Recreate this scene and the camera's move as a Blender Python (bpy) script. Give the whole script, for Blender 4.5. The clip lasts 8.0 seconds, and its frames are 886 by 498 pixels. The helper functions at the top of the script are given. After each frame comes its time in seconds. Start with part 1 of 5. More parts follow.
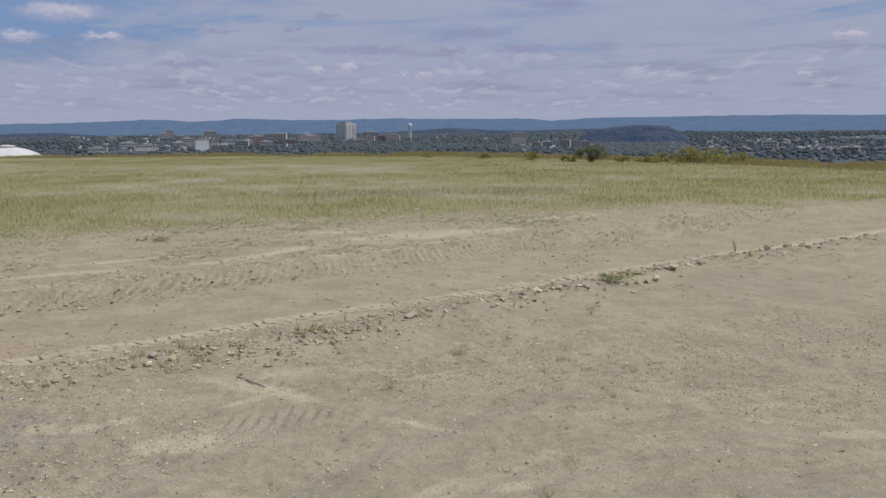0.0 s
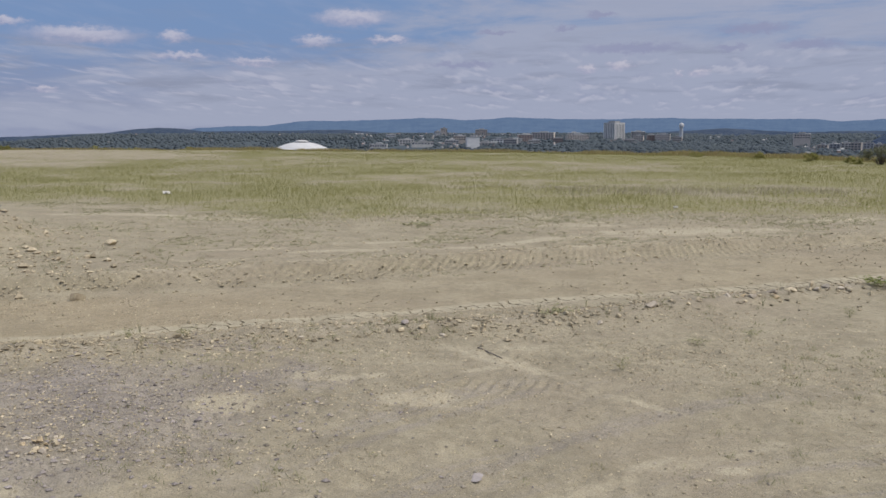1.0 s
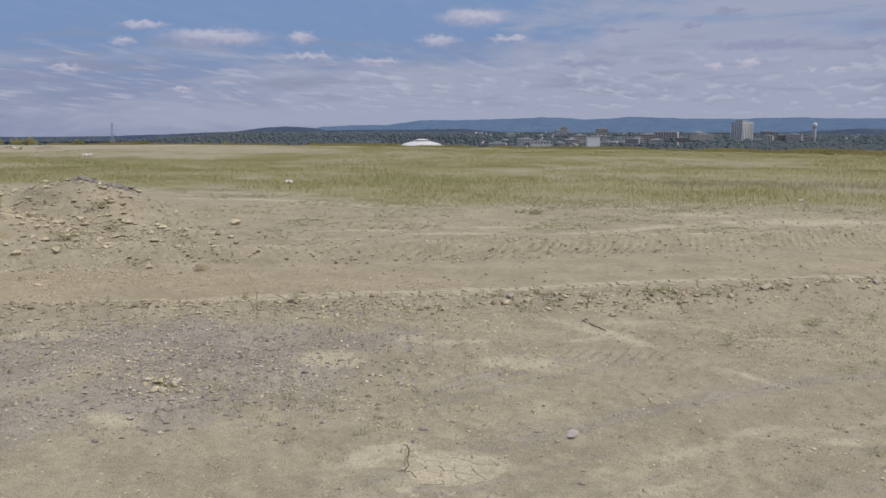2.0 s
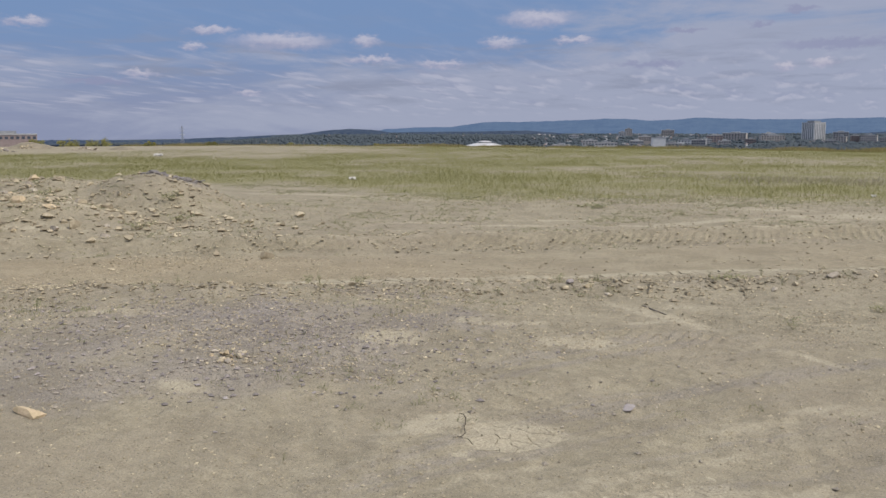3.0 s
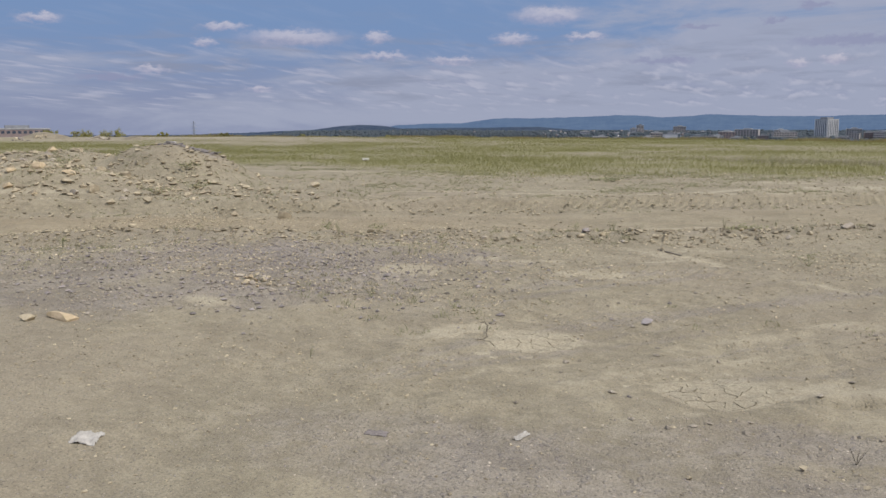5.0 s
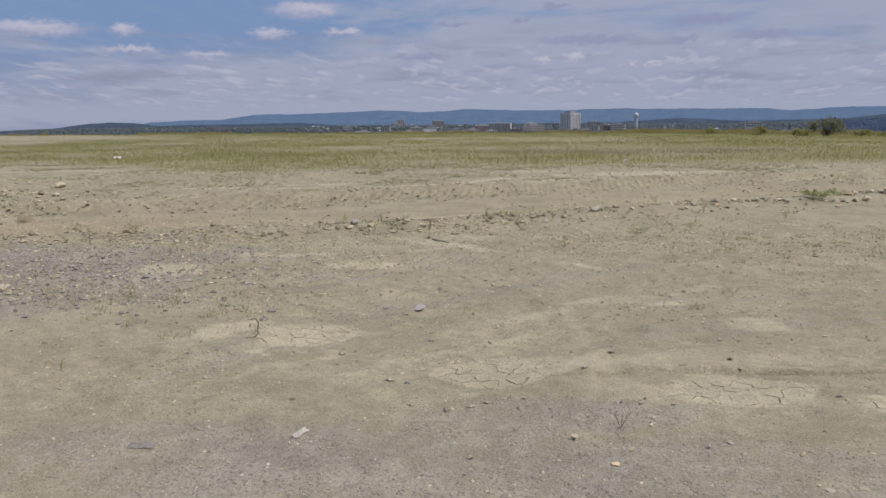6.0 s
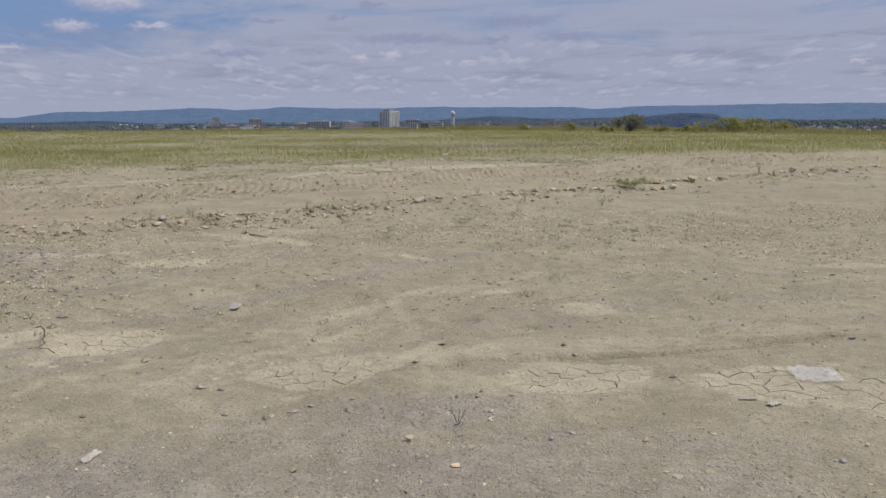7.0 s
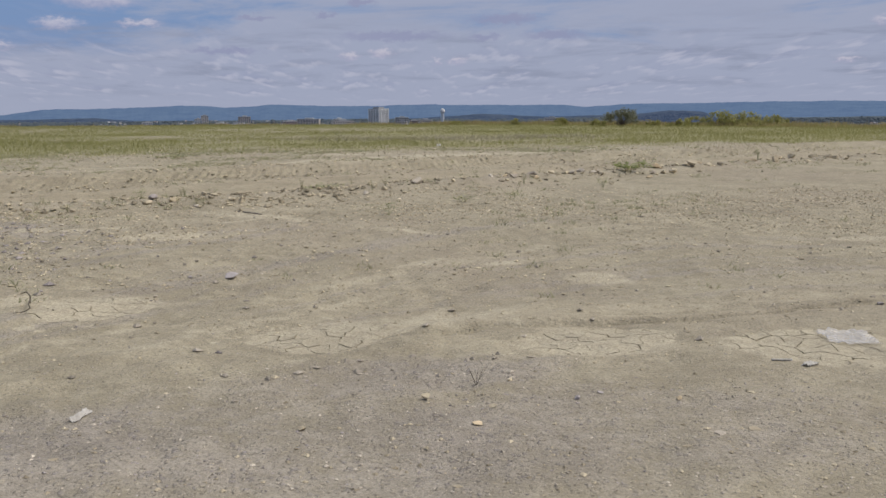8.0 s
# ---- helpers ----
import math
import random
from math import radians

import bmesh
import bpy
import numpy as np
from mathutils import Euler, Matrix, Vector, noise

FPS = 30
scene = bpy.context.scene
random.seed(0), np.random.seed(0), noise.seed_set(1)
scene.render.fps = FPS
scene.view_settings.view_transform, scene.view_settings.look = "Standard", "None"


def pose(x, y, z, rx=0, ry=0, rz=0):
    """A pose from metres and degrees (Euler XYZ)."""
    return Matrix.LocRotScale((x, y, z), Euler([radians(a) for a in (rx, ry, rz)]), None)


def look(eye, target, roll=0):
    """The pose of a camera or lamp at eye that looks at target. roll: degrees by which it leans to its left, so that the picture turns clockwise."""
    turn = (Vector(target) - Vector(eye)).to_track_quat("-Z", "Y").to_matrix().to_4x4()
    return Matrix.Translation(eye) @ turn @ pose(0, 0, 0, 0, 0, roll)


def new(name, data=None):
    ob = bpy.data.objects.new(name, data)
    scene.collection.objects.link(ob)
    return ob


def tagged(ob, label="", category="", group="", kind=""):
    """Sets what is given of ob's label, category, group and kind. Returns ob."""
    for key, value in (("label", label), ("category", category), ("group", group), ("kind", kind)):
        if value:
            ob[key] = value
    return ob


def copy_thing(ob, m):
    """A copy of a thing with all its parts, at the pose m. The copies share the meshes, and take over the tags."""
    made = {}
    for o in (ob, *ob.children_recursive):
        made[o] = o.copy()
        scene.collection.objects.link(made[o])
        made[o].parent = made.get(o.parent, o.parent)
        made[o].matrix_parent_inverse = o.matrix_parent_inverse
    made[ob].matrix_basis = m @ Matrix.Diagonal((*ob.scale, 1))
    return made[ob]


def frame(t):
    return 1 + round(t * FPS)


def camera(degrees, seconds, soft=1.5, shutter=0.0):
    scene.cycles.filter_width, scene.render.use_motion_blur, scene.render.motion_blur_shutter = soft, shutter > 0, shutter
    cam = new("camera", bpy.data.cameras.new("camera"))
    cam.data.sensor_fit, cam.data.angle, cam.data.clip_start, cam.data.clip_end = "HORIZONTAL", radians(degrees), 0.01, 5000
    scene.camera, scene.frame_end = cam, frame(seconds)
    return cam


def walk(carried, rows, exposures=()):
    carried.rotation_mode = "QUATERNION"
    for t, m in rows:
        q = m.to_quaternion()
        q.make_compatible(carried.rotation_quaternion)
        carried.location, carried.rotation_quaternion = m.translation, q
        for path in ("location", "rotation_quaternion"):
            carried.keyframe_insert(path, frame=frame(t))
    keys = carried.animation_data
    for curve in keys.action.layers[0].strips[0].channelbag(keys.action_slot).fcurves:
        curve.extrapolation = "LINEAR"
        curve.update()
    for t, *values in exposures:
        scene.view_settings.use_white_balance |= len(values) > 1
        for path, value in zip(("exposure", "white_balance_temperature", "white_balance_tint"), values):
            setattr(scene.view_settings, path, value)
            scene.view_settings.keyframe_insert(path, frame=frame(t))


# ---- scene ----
cam = camera(53.3, 8.0, 1.55)
PATH = [
    (0, (-0.391, 0.743, 3.629), (-0.177, 2.712, 3.355), -0.43),
    (0.2, (-0.286, 0.685, 3.594), (-0.252, 2.667, 3.324), -0.26),
    (0.5, (-0.172, 0.48, 3.575), (-0.35, 2.453, 3.304), 0.00),
    (0.7, (-0.111, 0.372, 3.539), (-0.397, 2.332, 3.265), -0.01),
    (1, (-0.043, 0.2, 3.448), (-0.416, 2.146, 3.174), 0.05),
    (1.3, (0.018, 0.129, 3.351), (-0.414, 2.062, 3.076), 0.08),
    (1.5, (0.054, 0.084, 3.251), (-0.413, 2.01, 2.979), 0.07),
    (2, (0.177, 0.049, 3.031), (-0.452, 1.928, 2.755), 0.17),
    (2.2, (0.22, 0.044, 2.951), (-0.466, 1.902, 2.674), 0.24),
    (3.3, (0.277, -0.176, 2.731), (-0.489, 1.65, 2.457), 0.01),
    (3.5, (0.273, -0.223, 2.695), (-0.497, 1.602, 2.417), 0.15),
    (3.8, (0.238, -0.255, 2.555), (-0.536, 1.568, 2.28), 0.14),
    (4, (0.233, -0.326, 2.488), (-0.543, 1.496, 2.21), 0.11),
    (4.2, (0.224, -0.35, 2.376), (-0.557, 1.47, 2.099), 0.10),
    (5.3, (0.295, -0.416, 1.851), (-0.487, 1.403, 1.57), 0.02),
    (5.5, (0.29, -0.382, 1.799), (-0.367, 1.486, 1.516), -0.20),
    (5.6, (0.25, -0.345, 1.805), (-0.29, 1.559, 1.523), -0.26),
    (5.7, (0.207, -0.317, 1.82), (-0.276, 1.603, 1.536), -0.30),
    (5.8, (0.193, -0.305, 1.856), (-0.254, 1.623, 1.57), -0.39),
    (5.9, (0.179, -0.281, 1.894), (-0.199, 1.661, 1.602), -0.38),
    (6, (0.215, -0.246, 1.897), (-0.066, 1.713, 1.606), -0.48),
    (6.1, (0.226, -0.181, 1.906), (0.071, 1.792, 1.612), -0.60),
    (6.2, (0.259, -0.109, 1.904), (0.224, 1.868, 1.609), -0.57),
    (6.3, (0.29, -0.038, 1.898), (0.357, 1.938, 1.602), -0.62),
    (6.4, (0.273, -0.015, 1.92), (0.437, 1.956, 1.62), -0.75),
    (6.5, (0.33, 0.07, 1.906), (0.553, 2.035, 1.608), -0.70),
    (6.6, (0.327, 0.129, 1.888), (0.584, 2.09, 1.59), -0.69),
    (6.7, (0.305, 0.176, 1.868), (0.564, 2.136, 1.571), -0.60),
    (6.8, (0.278, 0.225, 1.834), (0.525, 2.188, 1.537), -0.61),
    (7, (0.18, 0.296, 1.736), (0.298, 2.27, 1.438), -0.41),
    (7.1, (0.15, 0.341, 1.681), (0.184, 2.318, 1.381), -0.39),
    (7.2, (0.132, 0.366, 1.63), (0.122, 2.344, 1.33), -0.47),
    (7.3, (0.105, 0.402, 1.581), (0.082, 2.379, 1.281), -0.43),
    (7.5, (0.07, 0.481, 1.498), (0.03, 2.459, 1.2), -0.37),
    (7.7, (0.068, 0.545, 1.458), (0.026, 2.522, 1.158), -0.41),
    (7.8, (0.067, 0.567, 1.443), (0.035, 2.544, 1.142), -0.40),
    (8, (0.045, 0.629, 1.4), (0.186, 2.6, 1.097), -0.38),
]
walk(cam, [(t, look(eye, target, roll)) for t, eye, target, roll in PATH])

# ---- light: hazy noon sun over a sky of thin veil and small flat clouds ----
SUN_AZ, SUN_EL = 92.0, 55.0          # degrees, clockwise from +y, and above the horizon
sun_data = bpy.data.lights.new("sun", "SUN")
sun_data.energy, sun_data.angle, sun_data.color = 2.75, radians(3.0), (1.0, 0.95, 0.86)
sun = new("sun", sun_data)
sa, se = radians(SUN_AZ), radians(SUN_EL)
sun_dir = Vector((math.sin(sa) * math.cos(se), math.cos(sa) * math.cos(se), math.sin(se)))
sun.matrix_world = look(sun_dir * 50, (0, 0, 0))

world = bpy.data.worlds.new("sky")
scene.world = world
world.use_nodes = True
wt = world.node_tree
wt.nodes.clear()


class Nodes:
    """Short calls for building a node tree."""

    def __init__(self, tree):
        self.tree = tree

    def node(self, kind, **settings):
        n = self.tree.nodes.new(kind)
        for key, value in settings.items():
            setattr(n, key, value)
        return n

    def put(self, socket, value):
        if isinstance(value, bpy.types.NodeSocket):
            self.tree.links.new(value, socket)
        elif value is not None:
            socket.default_value = value

    def math(self, op, a, b=None, c=None, clamp=False):
        n = self.node("ShaderNodeMath", operation=op, use_clamp=clamp)
        for i, value in enumerate((a, b, c)):
            self.put(n.inputs[i], value)
        return n.outputs[0]

    def vec(self, op, a, b=None):
        n = self.node("ShaderNodeVectorMath", operation=op)
        self.put(n.inputs[0], a)
        self.put(n.inputs[1], b)
        return n.outputs["Value" if op in ("LENGTH", "DOT_PRODUCT", "DISTANCE") else "Vector"]

    def ramp(self, value, lo, hi, to_lo=0.0, to_hi=1.0, smooth=True):
        n = self.node("ShaderNodeMapRange", interpolation_type="SMOOTHSTEP" if smooth else "LINEAR")
        for i, v in enumerate((value, lo, hi, to_lo, to_hi)):
            self.put(n.inputs[i], v)
        return n.outputs[0]

    def noise(self, vector, scale, detail=4.0, rough=0.55, warp=0.0):
        n = self.node("ShaderNodeTexNoise")
        self.put(n.inputs["Vector"], vector)
        n.inputs["Scale"].default_value, n.inputs["Detail"].default_value = scale, detail
        n.inputs["Roughness"].default_value, n.inputs["Distortion"].default_value = rough, warp
        return n.outputs["Fac"]

    def cells(self, vector, scale, feature="F1", out="Distance"):
        n = self.node("ShaderNodeTexVoronoi", feature=feature)
        self.put(n.inputs["Vector"], vector)
        n.inputs["Scale"].default_value = scale
        return n.outputs[out]

    def mix(self, fac, a, b):
        n = self.node("ShaderNodeMix", data_type="RGBA")
        self.put(n.inputs[0], fac)
        for s, v in ((n.inputs[6], a), (n.inputs[7], b)):
            self.put(s, (*v, 1.0) if isinstance(v, tuple) and len(v) == 3 else v)
        return n.outputs[2]

    def xyz(self, x, y, z=0.0):
        n = self.node("ShaderNodeCombineXYZ")
        for i, v in enumerate((x, y, z)):
            self.put(n.inputs[i], v)
        return n.outputs[0]


W = Nodes(wt)
direction = W.node("ShaderNodeTexCoord").outputs["Generated"]
split = W.node("ShaderNodeSeparateXYZ")
W.put(split.inputs[0], direction)
dx, dy, dz = split.outputs
az = W.math("MULTIPLY", W.math("ARCTAN2", dx, dy), 57.2958)
el = W.math("MULTIPLY", W.math("ARCSINE", dz), 57.2958)

nishita = W.node("ShaderNodeTexSky", sky_type="NISHITA", sun_disc=False)
nishita.sun_elevation, nishita.sun_rotation = se, sa
nishita.air_density, nishita.dust_density = 1.2, 1.5
sky_up = W.vec("MULTIPLY", nishita.outputs[0], (0.10, 0.10, 0.11))
# the low sky: blue fading into pale haze at the horizon
low = W.mix(W.ramp(el, 0.3, 6.5), (0.255, 0.29, 0.425), (0.185, 0.285, 0.49))
base_sky = W.mix(W.ramp(el, 9.0, 35.0), low, sky_up)

# a flat sheet of cloud seen from below: coordinates stretch towards the horizon
lift = W.math("ADD", W.math("MAXIMUM", dz, 0.0), 0.09)
sheet = W.xyz(W.math("DIVIDE", dx, lift), W.math("MULTIPLY", W.math("DIVIDE", dy, lift), 0.3))
angles = W.xyz(az, el)
veil_noise = W.noise(W.vec("MULTIPLY", angles, (0.07, 0.36, 0.0)), 1.0, 7.0, 0.62, 0.5)
veil_side = W.ramp(W.math("ADD", az, W.math("MULTIPLY", el, -1.5)), -36.0, -12.0, -0.2, 0.12)
veil_low = W.ramp(el, 2.8, 6.0, 0.2, 0.0)
veil = W.ramp(W.math("ADD", W.math("ADD", veil_noise, veil_side), veil_low), 0.4, 0.66)
veiled = W.mix(W.math("MULTIPLY", veil, 0.92), base_sky, (0.35, 0.382, 0.502))
streak = W.ramp(W.noise(W.vec("MULTIPLY", angles, (0.16, 1.25, 0.0)), 1.0, 6.0, 0.6, 0.4), 0.47, 0.68)
streak = W.math("MULTIPLY", W.math("MULTIPLY", streak, W.ramp(el, 0.8, 2.0)), W.ramp(el, 4.0, 6.5, 0.75, 0.1))
veiled = W.mix(streak, veiled, (0.258, 0.287, 0.392))

puff = W.noise(sheet, 5.5, 4.0, 0.5, 0.1)
patch = W.noise(sheet, 1.6, 3.0, 0.5)
puff_mask = W.ramp(W.math("ADD", puff, W.math("MULTIPLY", W.math("SUBTRACT", patch, 0.5), 0.6)), 0.45, 0.72)
fade = W.ramp(el, 0.4, 1.6)
high_fade = W.ramp(el, 3.6, 5.4, 1.0, 0.12)
puff_mask = W.math("MULTIPLY", W.math("MULTIPLY", puff_mask, fade), high_fade)
puff_shift = W.noise(W.vec("ADD", sheet, (0.0, 0.06, 0.0)), 5.5, 4.0, 0.5, 0.1)
puff_top = W.ramp(W.math("SUBTRACT", puff, puff_shift), -0.07, 0.12)
puff_col = W.mix(puff_top, (0.285, 0.315, 0.45), (0.475, 0.485, 0.595))
clouded = W.mix(W.math("MULTIPLY", puff_mask, 0.6), veiled, puff_col)

# clouds with a shape and place of their own: azimuth, elevation, half width, half height in degrees
warp_a = W.math("SUBTRACT", W.noise(W.vec("MULTIPLY", angles, (0.9, 1.7, 0.0)), 1.0, 5.0, 0.62), 0.5)
warp_b = W.math("SUBTRACT", W.noise(W.vec("MULTIPLY", angles, (1.1, 2.0, 0.0)), 1.3, 5.0, 0.62), 0.5)
bent = W.vec("ADD", angles, W.xyz(W.math("MULTIPLY", warp_a, 2.2), W.math("MULTIPLY", warp_b, 1.0)))
WHITE_CLOUDS = [(-32.7, 5.35, 3.6, .62), (-37.0, 5.95, 1.6, .32), (-27.4, 5.45, 1.0, .42), (-18.9, 5.35, 1.5, .42),
                (-27.0, 4.3, 1.9, .3), (-16.6, 6.75, 2.6, .62), (-38.1, 5.0, .8, .32), (-41.4, 3.3, 1.3, .26),
                (-34.9, 2.2, .8, .26), (-14.4, 5.45, 1.5, .26), (.35, 3.8, .75, .36), (-1.7, 3.6, .75, .32),
                (-47.4, 6.1, 1.5, .34), (30.6, 5.1, 1.5, .36), (28.3, 3.0, .8, .24), (5.2, 3.3, .7, .3),
                (3.75, 3.25, .45, .28), (-22.6, 4.0, 1.8, .28)]
GREY_CLOUDS = [(1.0, 4.85, 4.4, .42), (8.2, 5.85, 2.8, .42), (11.2, 4.85, 2.4, .38), (13.3, 7.5, 2.2, .3), (-1.0, 6.9, 1.1, .3),
               (-7.5, 5.9, 1.5, .22), (-3.2, 6.1, .9, .2), (-9.5, 3.9, 3.0, .3), (-43.5, 2.8, 2.6, .3), (6.8, 4.75, 1.4, .28)]
grey_all = white_all = top_all = 0.0
for a, e, w, h in GREY_CLOUDS:
    off = W.vec("MULTIPLY", W.vec("SUBTRACT", bent, (a, e, 0)), (1 / w, 1 / h, 0))
    grey_all = W.math("MAXIMUM", W.ramp(W.vec("LENGTH", off), 1.05, 0.3), grey_all)
for a, e, w, h in WHITE_CLOUDS:
    off = W.vec("MULTIPLY", W.vec("SUBTRACT", bent, (a, e, 0)), (1 / w, 1 / h, 0))
    body = W.ramp(W.vec("LENGTH", off), 1.25, 0.3)
    white_all = W.math("MAXIMUM", body, white_all)
    top_all = W.math("MAXIMUM", W.math("MULTIPLY", body, W.ramp(W.vec("DOT_PRODUCT", off, (0.1, 1, 0)), -0.7, 0.6)), top_all)
clouded = W.mix(W.math("MULTIPLY", grey_all, 0.8), clouded, (0.275, 0.295, 0.44))
white_col = W.mix(top_all, (0.36, 0.365, 0.5), (0.6, 0.57, 0.65))
clouded = W.mix(W.math("MULTIPLY", white_all, 0.7), clouded, white_col)
sky_all = W.mix(W.ramp(el, 12.0, 40.0), clouded, W.mix(0.55, sky_up, (0.85, 0.87, 0.95)))
below = W.mix(W.ramp(el, -4.0, -2.5), (0.2, 0.19, 0.16), sky_all)
background = W.node("ShaderNodeBackground")
W.put(background.inputs[0], below)
W.put(W.node("ShaderNodeOutputWorld").inputs[0], background.outputs[0])


# ---- materials ----
def material(name):
    m = bpy.data.materials.new(name)
    m.use_nodes = True
    m.node_tree.nodes.clear()
    n = Nodes(m.node_tree)
    shader, out = n.node("ShaderNodeBsdfPrincipled"), n.node("ShaderNodeOutputMaterial")
    n.put(out.inputs[0], shader.outputs[0])
    shader.inputs["Specular IOR Level"].default_value = 0.25
    return m, n, shader


def bump(n, shader, height, strength, distance):
    b = n.node("ShaderNodeBump")
    n.put(b.inputs["Height"], height)
    b.inputs["Strength"].default_value, b.inputs["Distance"].default_value = strength, distance
    n.put(shader.inputs["Normal"], b.outputs[0])


def plain(name, dark, light, scale, rough=0.9, relief=0.3, size=0.01, vary=0.25, fine=6.0, loose=0.0):
    """Two tones mixed by coarse and fine grain, shifted a little from object to object."""
    m, n, shader = material(name)
    where = n.node("ShaderNodeNewGeometry").outputs["Position"]
    coarse, grain = n.noise(where, scale, 5.0, 0.6), n.noise(where, scale * fine, 4.0, 0.65)
    tone = n.ramp(n.math("ADD", n.math("MULTIPLY", coarse, 0.6), n.math("MULTIPLY", grain, 0.4)), 0.33, 0.67)
    col = n.mix(tone, dark, light)
    info = n.node("ShaderNodeObjectInfo").outputs["Random"]
    hsv = n.node("ShaderNodeHueSaturation")
    value = n.ramp(info, 0.0, 1.0, 1.0 - vary, 1.0 + vary, False)
    if loose:
        piece = n.node("ShaderNodeNewGeometry").outputs["Random Per Island"]
        value = n.math("MULTIPLY", value, n.ramp(piece, 0.0, 1.0, 1.0 - loose, 1.0 + loose * 0.8, False))
    n.put(hsv.inputs["Value"], value)
    n.put(hsv.inputs["Color"], col)
    n.put(shader.inputs["Base Color"], hsv.outputs[0])
    shader.inputs["Roughness"].default_value = rough
    if relief:
        bump(n, shader, grain, relief, size)
    return m


def leafy(name, dark, light, rough=0.75, thin=0.45):
    """Leaves and blades: each one its own green."""
    m, n, shader = material(name)
    geo = n.node("ShaderNodeNewGeometry")
    patchy = n.noise(geo.outputs["Position"], 0.22, 3.0, 0.6)
    tone = n.math("ADD", n.math("MULTIPLY", geo.outputs["Random Per Island"], 0.6), n.math("MULTIPLY", n.ramp(patchy, 0.3, 0.7), 0.4))
    col = n.mix(tone, dark, light)
    n.put(shader.inputs["Base Color"], col)
    shader.inputs["Roughness"].default_value = rough
    through_leaf, both = n.node("ShaderNodeBsdfTranslucent"), n.node("ShaderNodeMixShader")
    n.put(through_leaf.inputs[0], col)
    both.inputs[0].default_value = thin
    n.put(both.inputs[1], shader.outputs[0])
    n.put(both.inputs[2], through_leaf.outputs[0])
    n.put([k for k in m.node_tree.nodes if k.type == "OUTPUT_MATERIAL"][0].inputs[0], both.outputs[0])
    return m


def soil_colours(n, pale, grey, grass, road, hazed_woods):
    """The soil's colour and relief; the five masks say where silt, gravel, turf, beaten road and haze-tinted far woods
    lie.
    """
    where = n.node("ShaderNodeNewGeometry").outputs["Position"]
    n1, n2 = n.noise(where, 0.9, 5.0, 0.6), n.noise(where, 7.0, 5.0, 0.65)
    n3, n4 = n.noise(where, 48.0, 4.0, 0.7), n.noise(where, 0.16, 4.0, 0.6)
    tone = n.ramp(n.math("ADD", n.math("MULTIPLY", n1, 0.5), n.math("MULTIPLY", n2, 0.5)), 0.39, 0.61)
    turned = n.node("ShaderNodeMapping")
    turned.inputs["Rotation"].default_value = (0, 0, radians(-30))
    turned.inputs["Scale"].default_value = (0.22, 1.0, 1.0)
    n.put(turned.inputs["Vector"], where)
    drag = n.noise(turned.outputs[0], 3.2, 6.0, 0.65, 0.3)
    col = n.mix(tone, (0.292, 0.255, 0.178), (0.41, 0.36, 0.255))
    col = n.mix(n.ramp(n4, 0.45, 0.65, 0.0, 0.45), col, (0.325, 0.272, 0.205))
    col = n.mix(n.ramp(drag, 0.54, 0.68, 0.0, 0.3), col, (0.45, 0.39, 0.275))
    col = n.mix(n.ramp(drag, 0.46, 0.34, 0.0, 0.25), col, (0.24, 0.212, 0.158))
    col = n.mix(road, col, n.mix(tone, (0.325, 0.266, 0.17), (0.43, 0.352, 0.232)))
    ragged = n.math("MULTIPLY", n.math("SUBTRACT", n2, 0.5), 1.1)
    torn = n.math("ADD", n.math("MULTIPLY", n.math("SUBTRACT", drag, 0.5), 1.7), n.math("MULTIPLY", ragged, 0.7))
    pale = n.math("MULTIPLY", n.math("MULTIPLY", pale, 1.25, clamp=True), n.ramp(n.math("ADD", pale, torn), 0.15, 0.55))
    grey = n.math("MULTIPLY", grey, n.ramp(n.math("ADD", grey, ragged), 0.0, 0.5))
    col = n.mix(grey, col, n.mix(tone, (0.236, 0.21, 0.197), (0.352, 0.314, 0.292)))
    col = n.mix(pale, col, n.mix(tone, (0.415, 0.363, 0.262), (0.505, 0.444, 0.323)))
    # broken stone and clods: pale chips and dark crumbs
    chip = n.cells(where, 38.0)
    chip_tint = n.cells(where, 38.0, out="Color")
    pick = n.node("ShaderNodeSeparateColor")
    n.put(pick.inputs[0], chip_tint)
    loose = n.math("SUBTRACT", 1.0, n.math("MULTIPLY", pale, 0.6))
    chip_mask = n.math("MULTIPLY", n.math("MULTIPLY", n.ramp(chip, 0.3, 0.2), n.ramp(pick.outputs[0], 0.64, 0.72)), loose)
    col = n.mix(n.math("MULTIPLY", chip_mask, 0.75), col, n.mix(pick.outputs[1], (0.5, 0.435, 0.32), (0.36, 0.33, 0.325)))
    crumb_mask = n.math("MULTIPLY", n.math("MULTIPLY", n.ramp(chip, 0.34, 0.22), n.ramp(pick.outputs[0], 0.27, 0.2)), loose)
    col = n.mix(n.math("MULTIPLY", crumb_mask, 0.75), col, (0.13, 0.115, 0.09))
    # crushed stone lies thick in the gravel: mauve, tan and dark pieces close together
    stone = n.cells(n.vec("ADD", where, n.vec("MULTIPLY", n.xyz(n2, n3, n1), (0.05, 0.05, 0.0))), 26.0)
    stone_pick = n.node("ShaderNodeSeparateColor")
    n.put(stone_pick.inputs[0], n.cells(where, 26.0, out="Color"))
    piled = n.math("MULTIPLY", n.math("ADD", n.math("MULTIPLY", grey, 0.85), 0.1), n.ramp(stone, 0.5, 0.3))
    piled = n.math("MULTIPLY", piled, n.ramp(stone_pick.outputs[0], 0.35, 0.45))
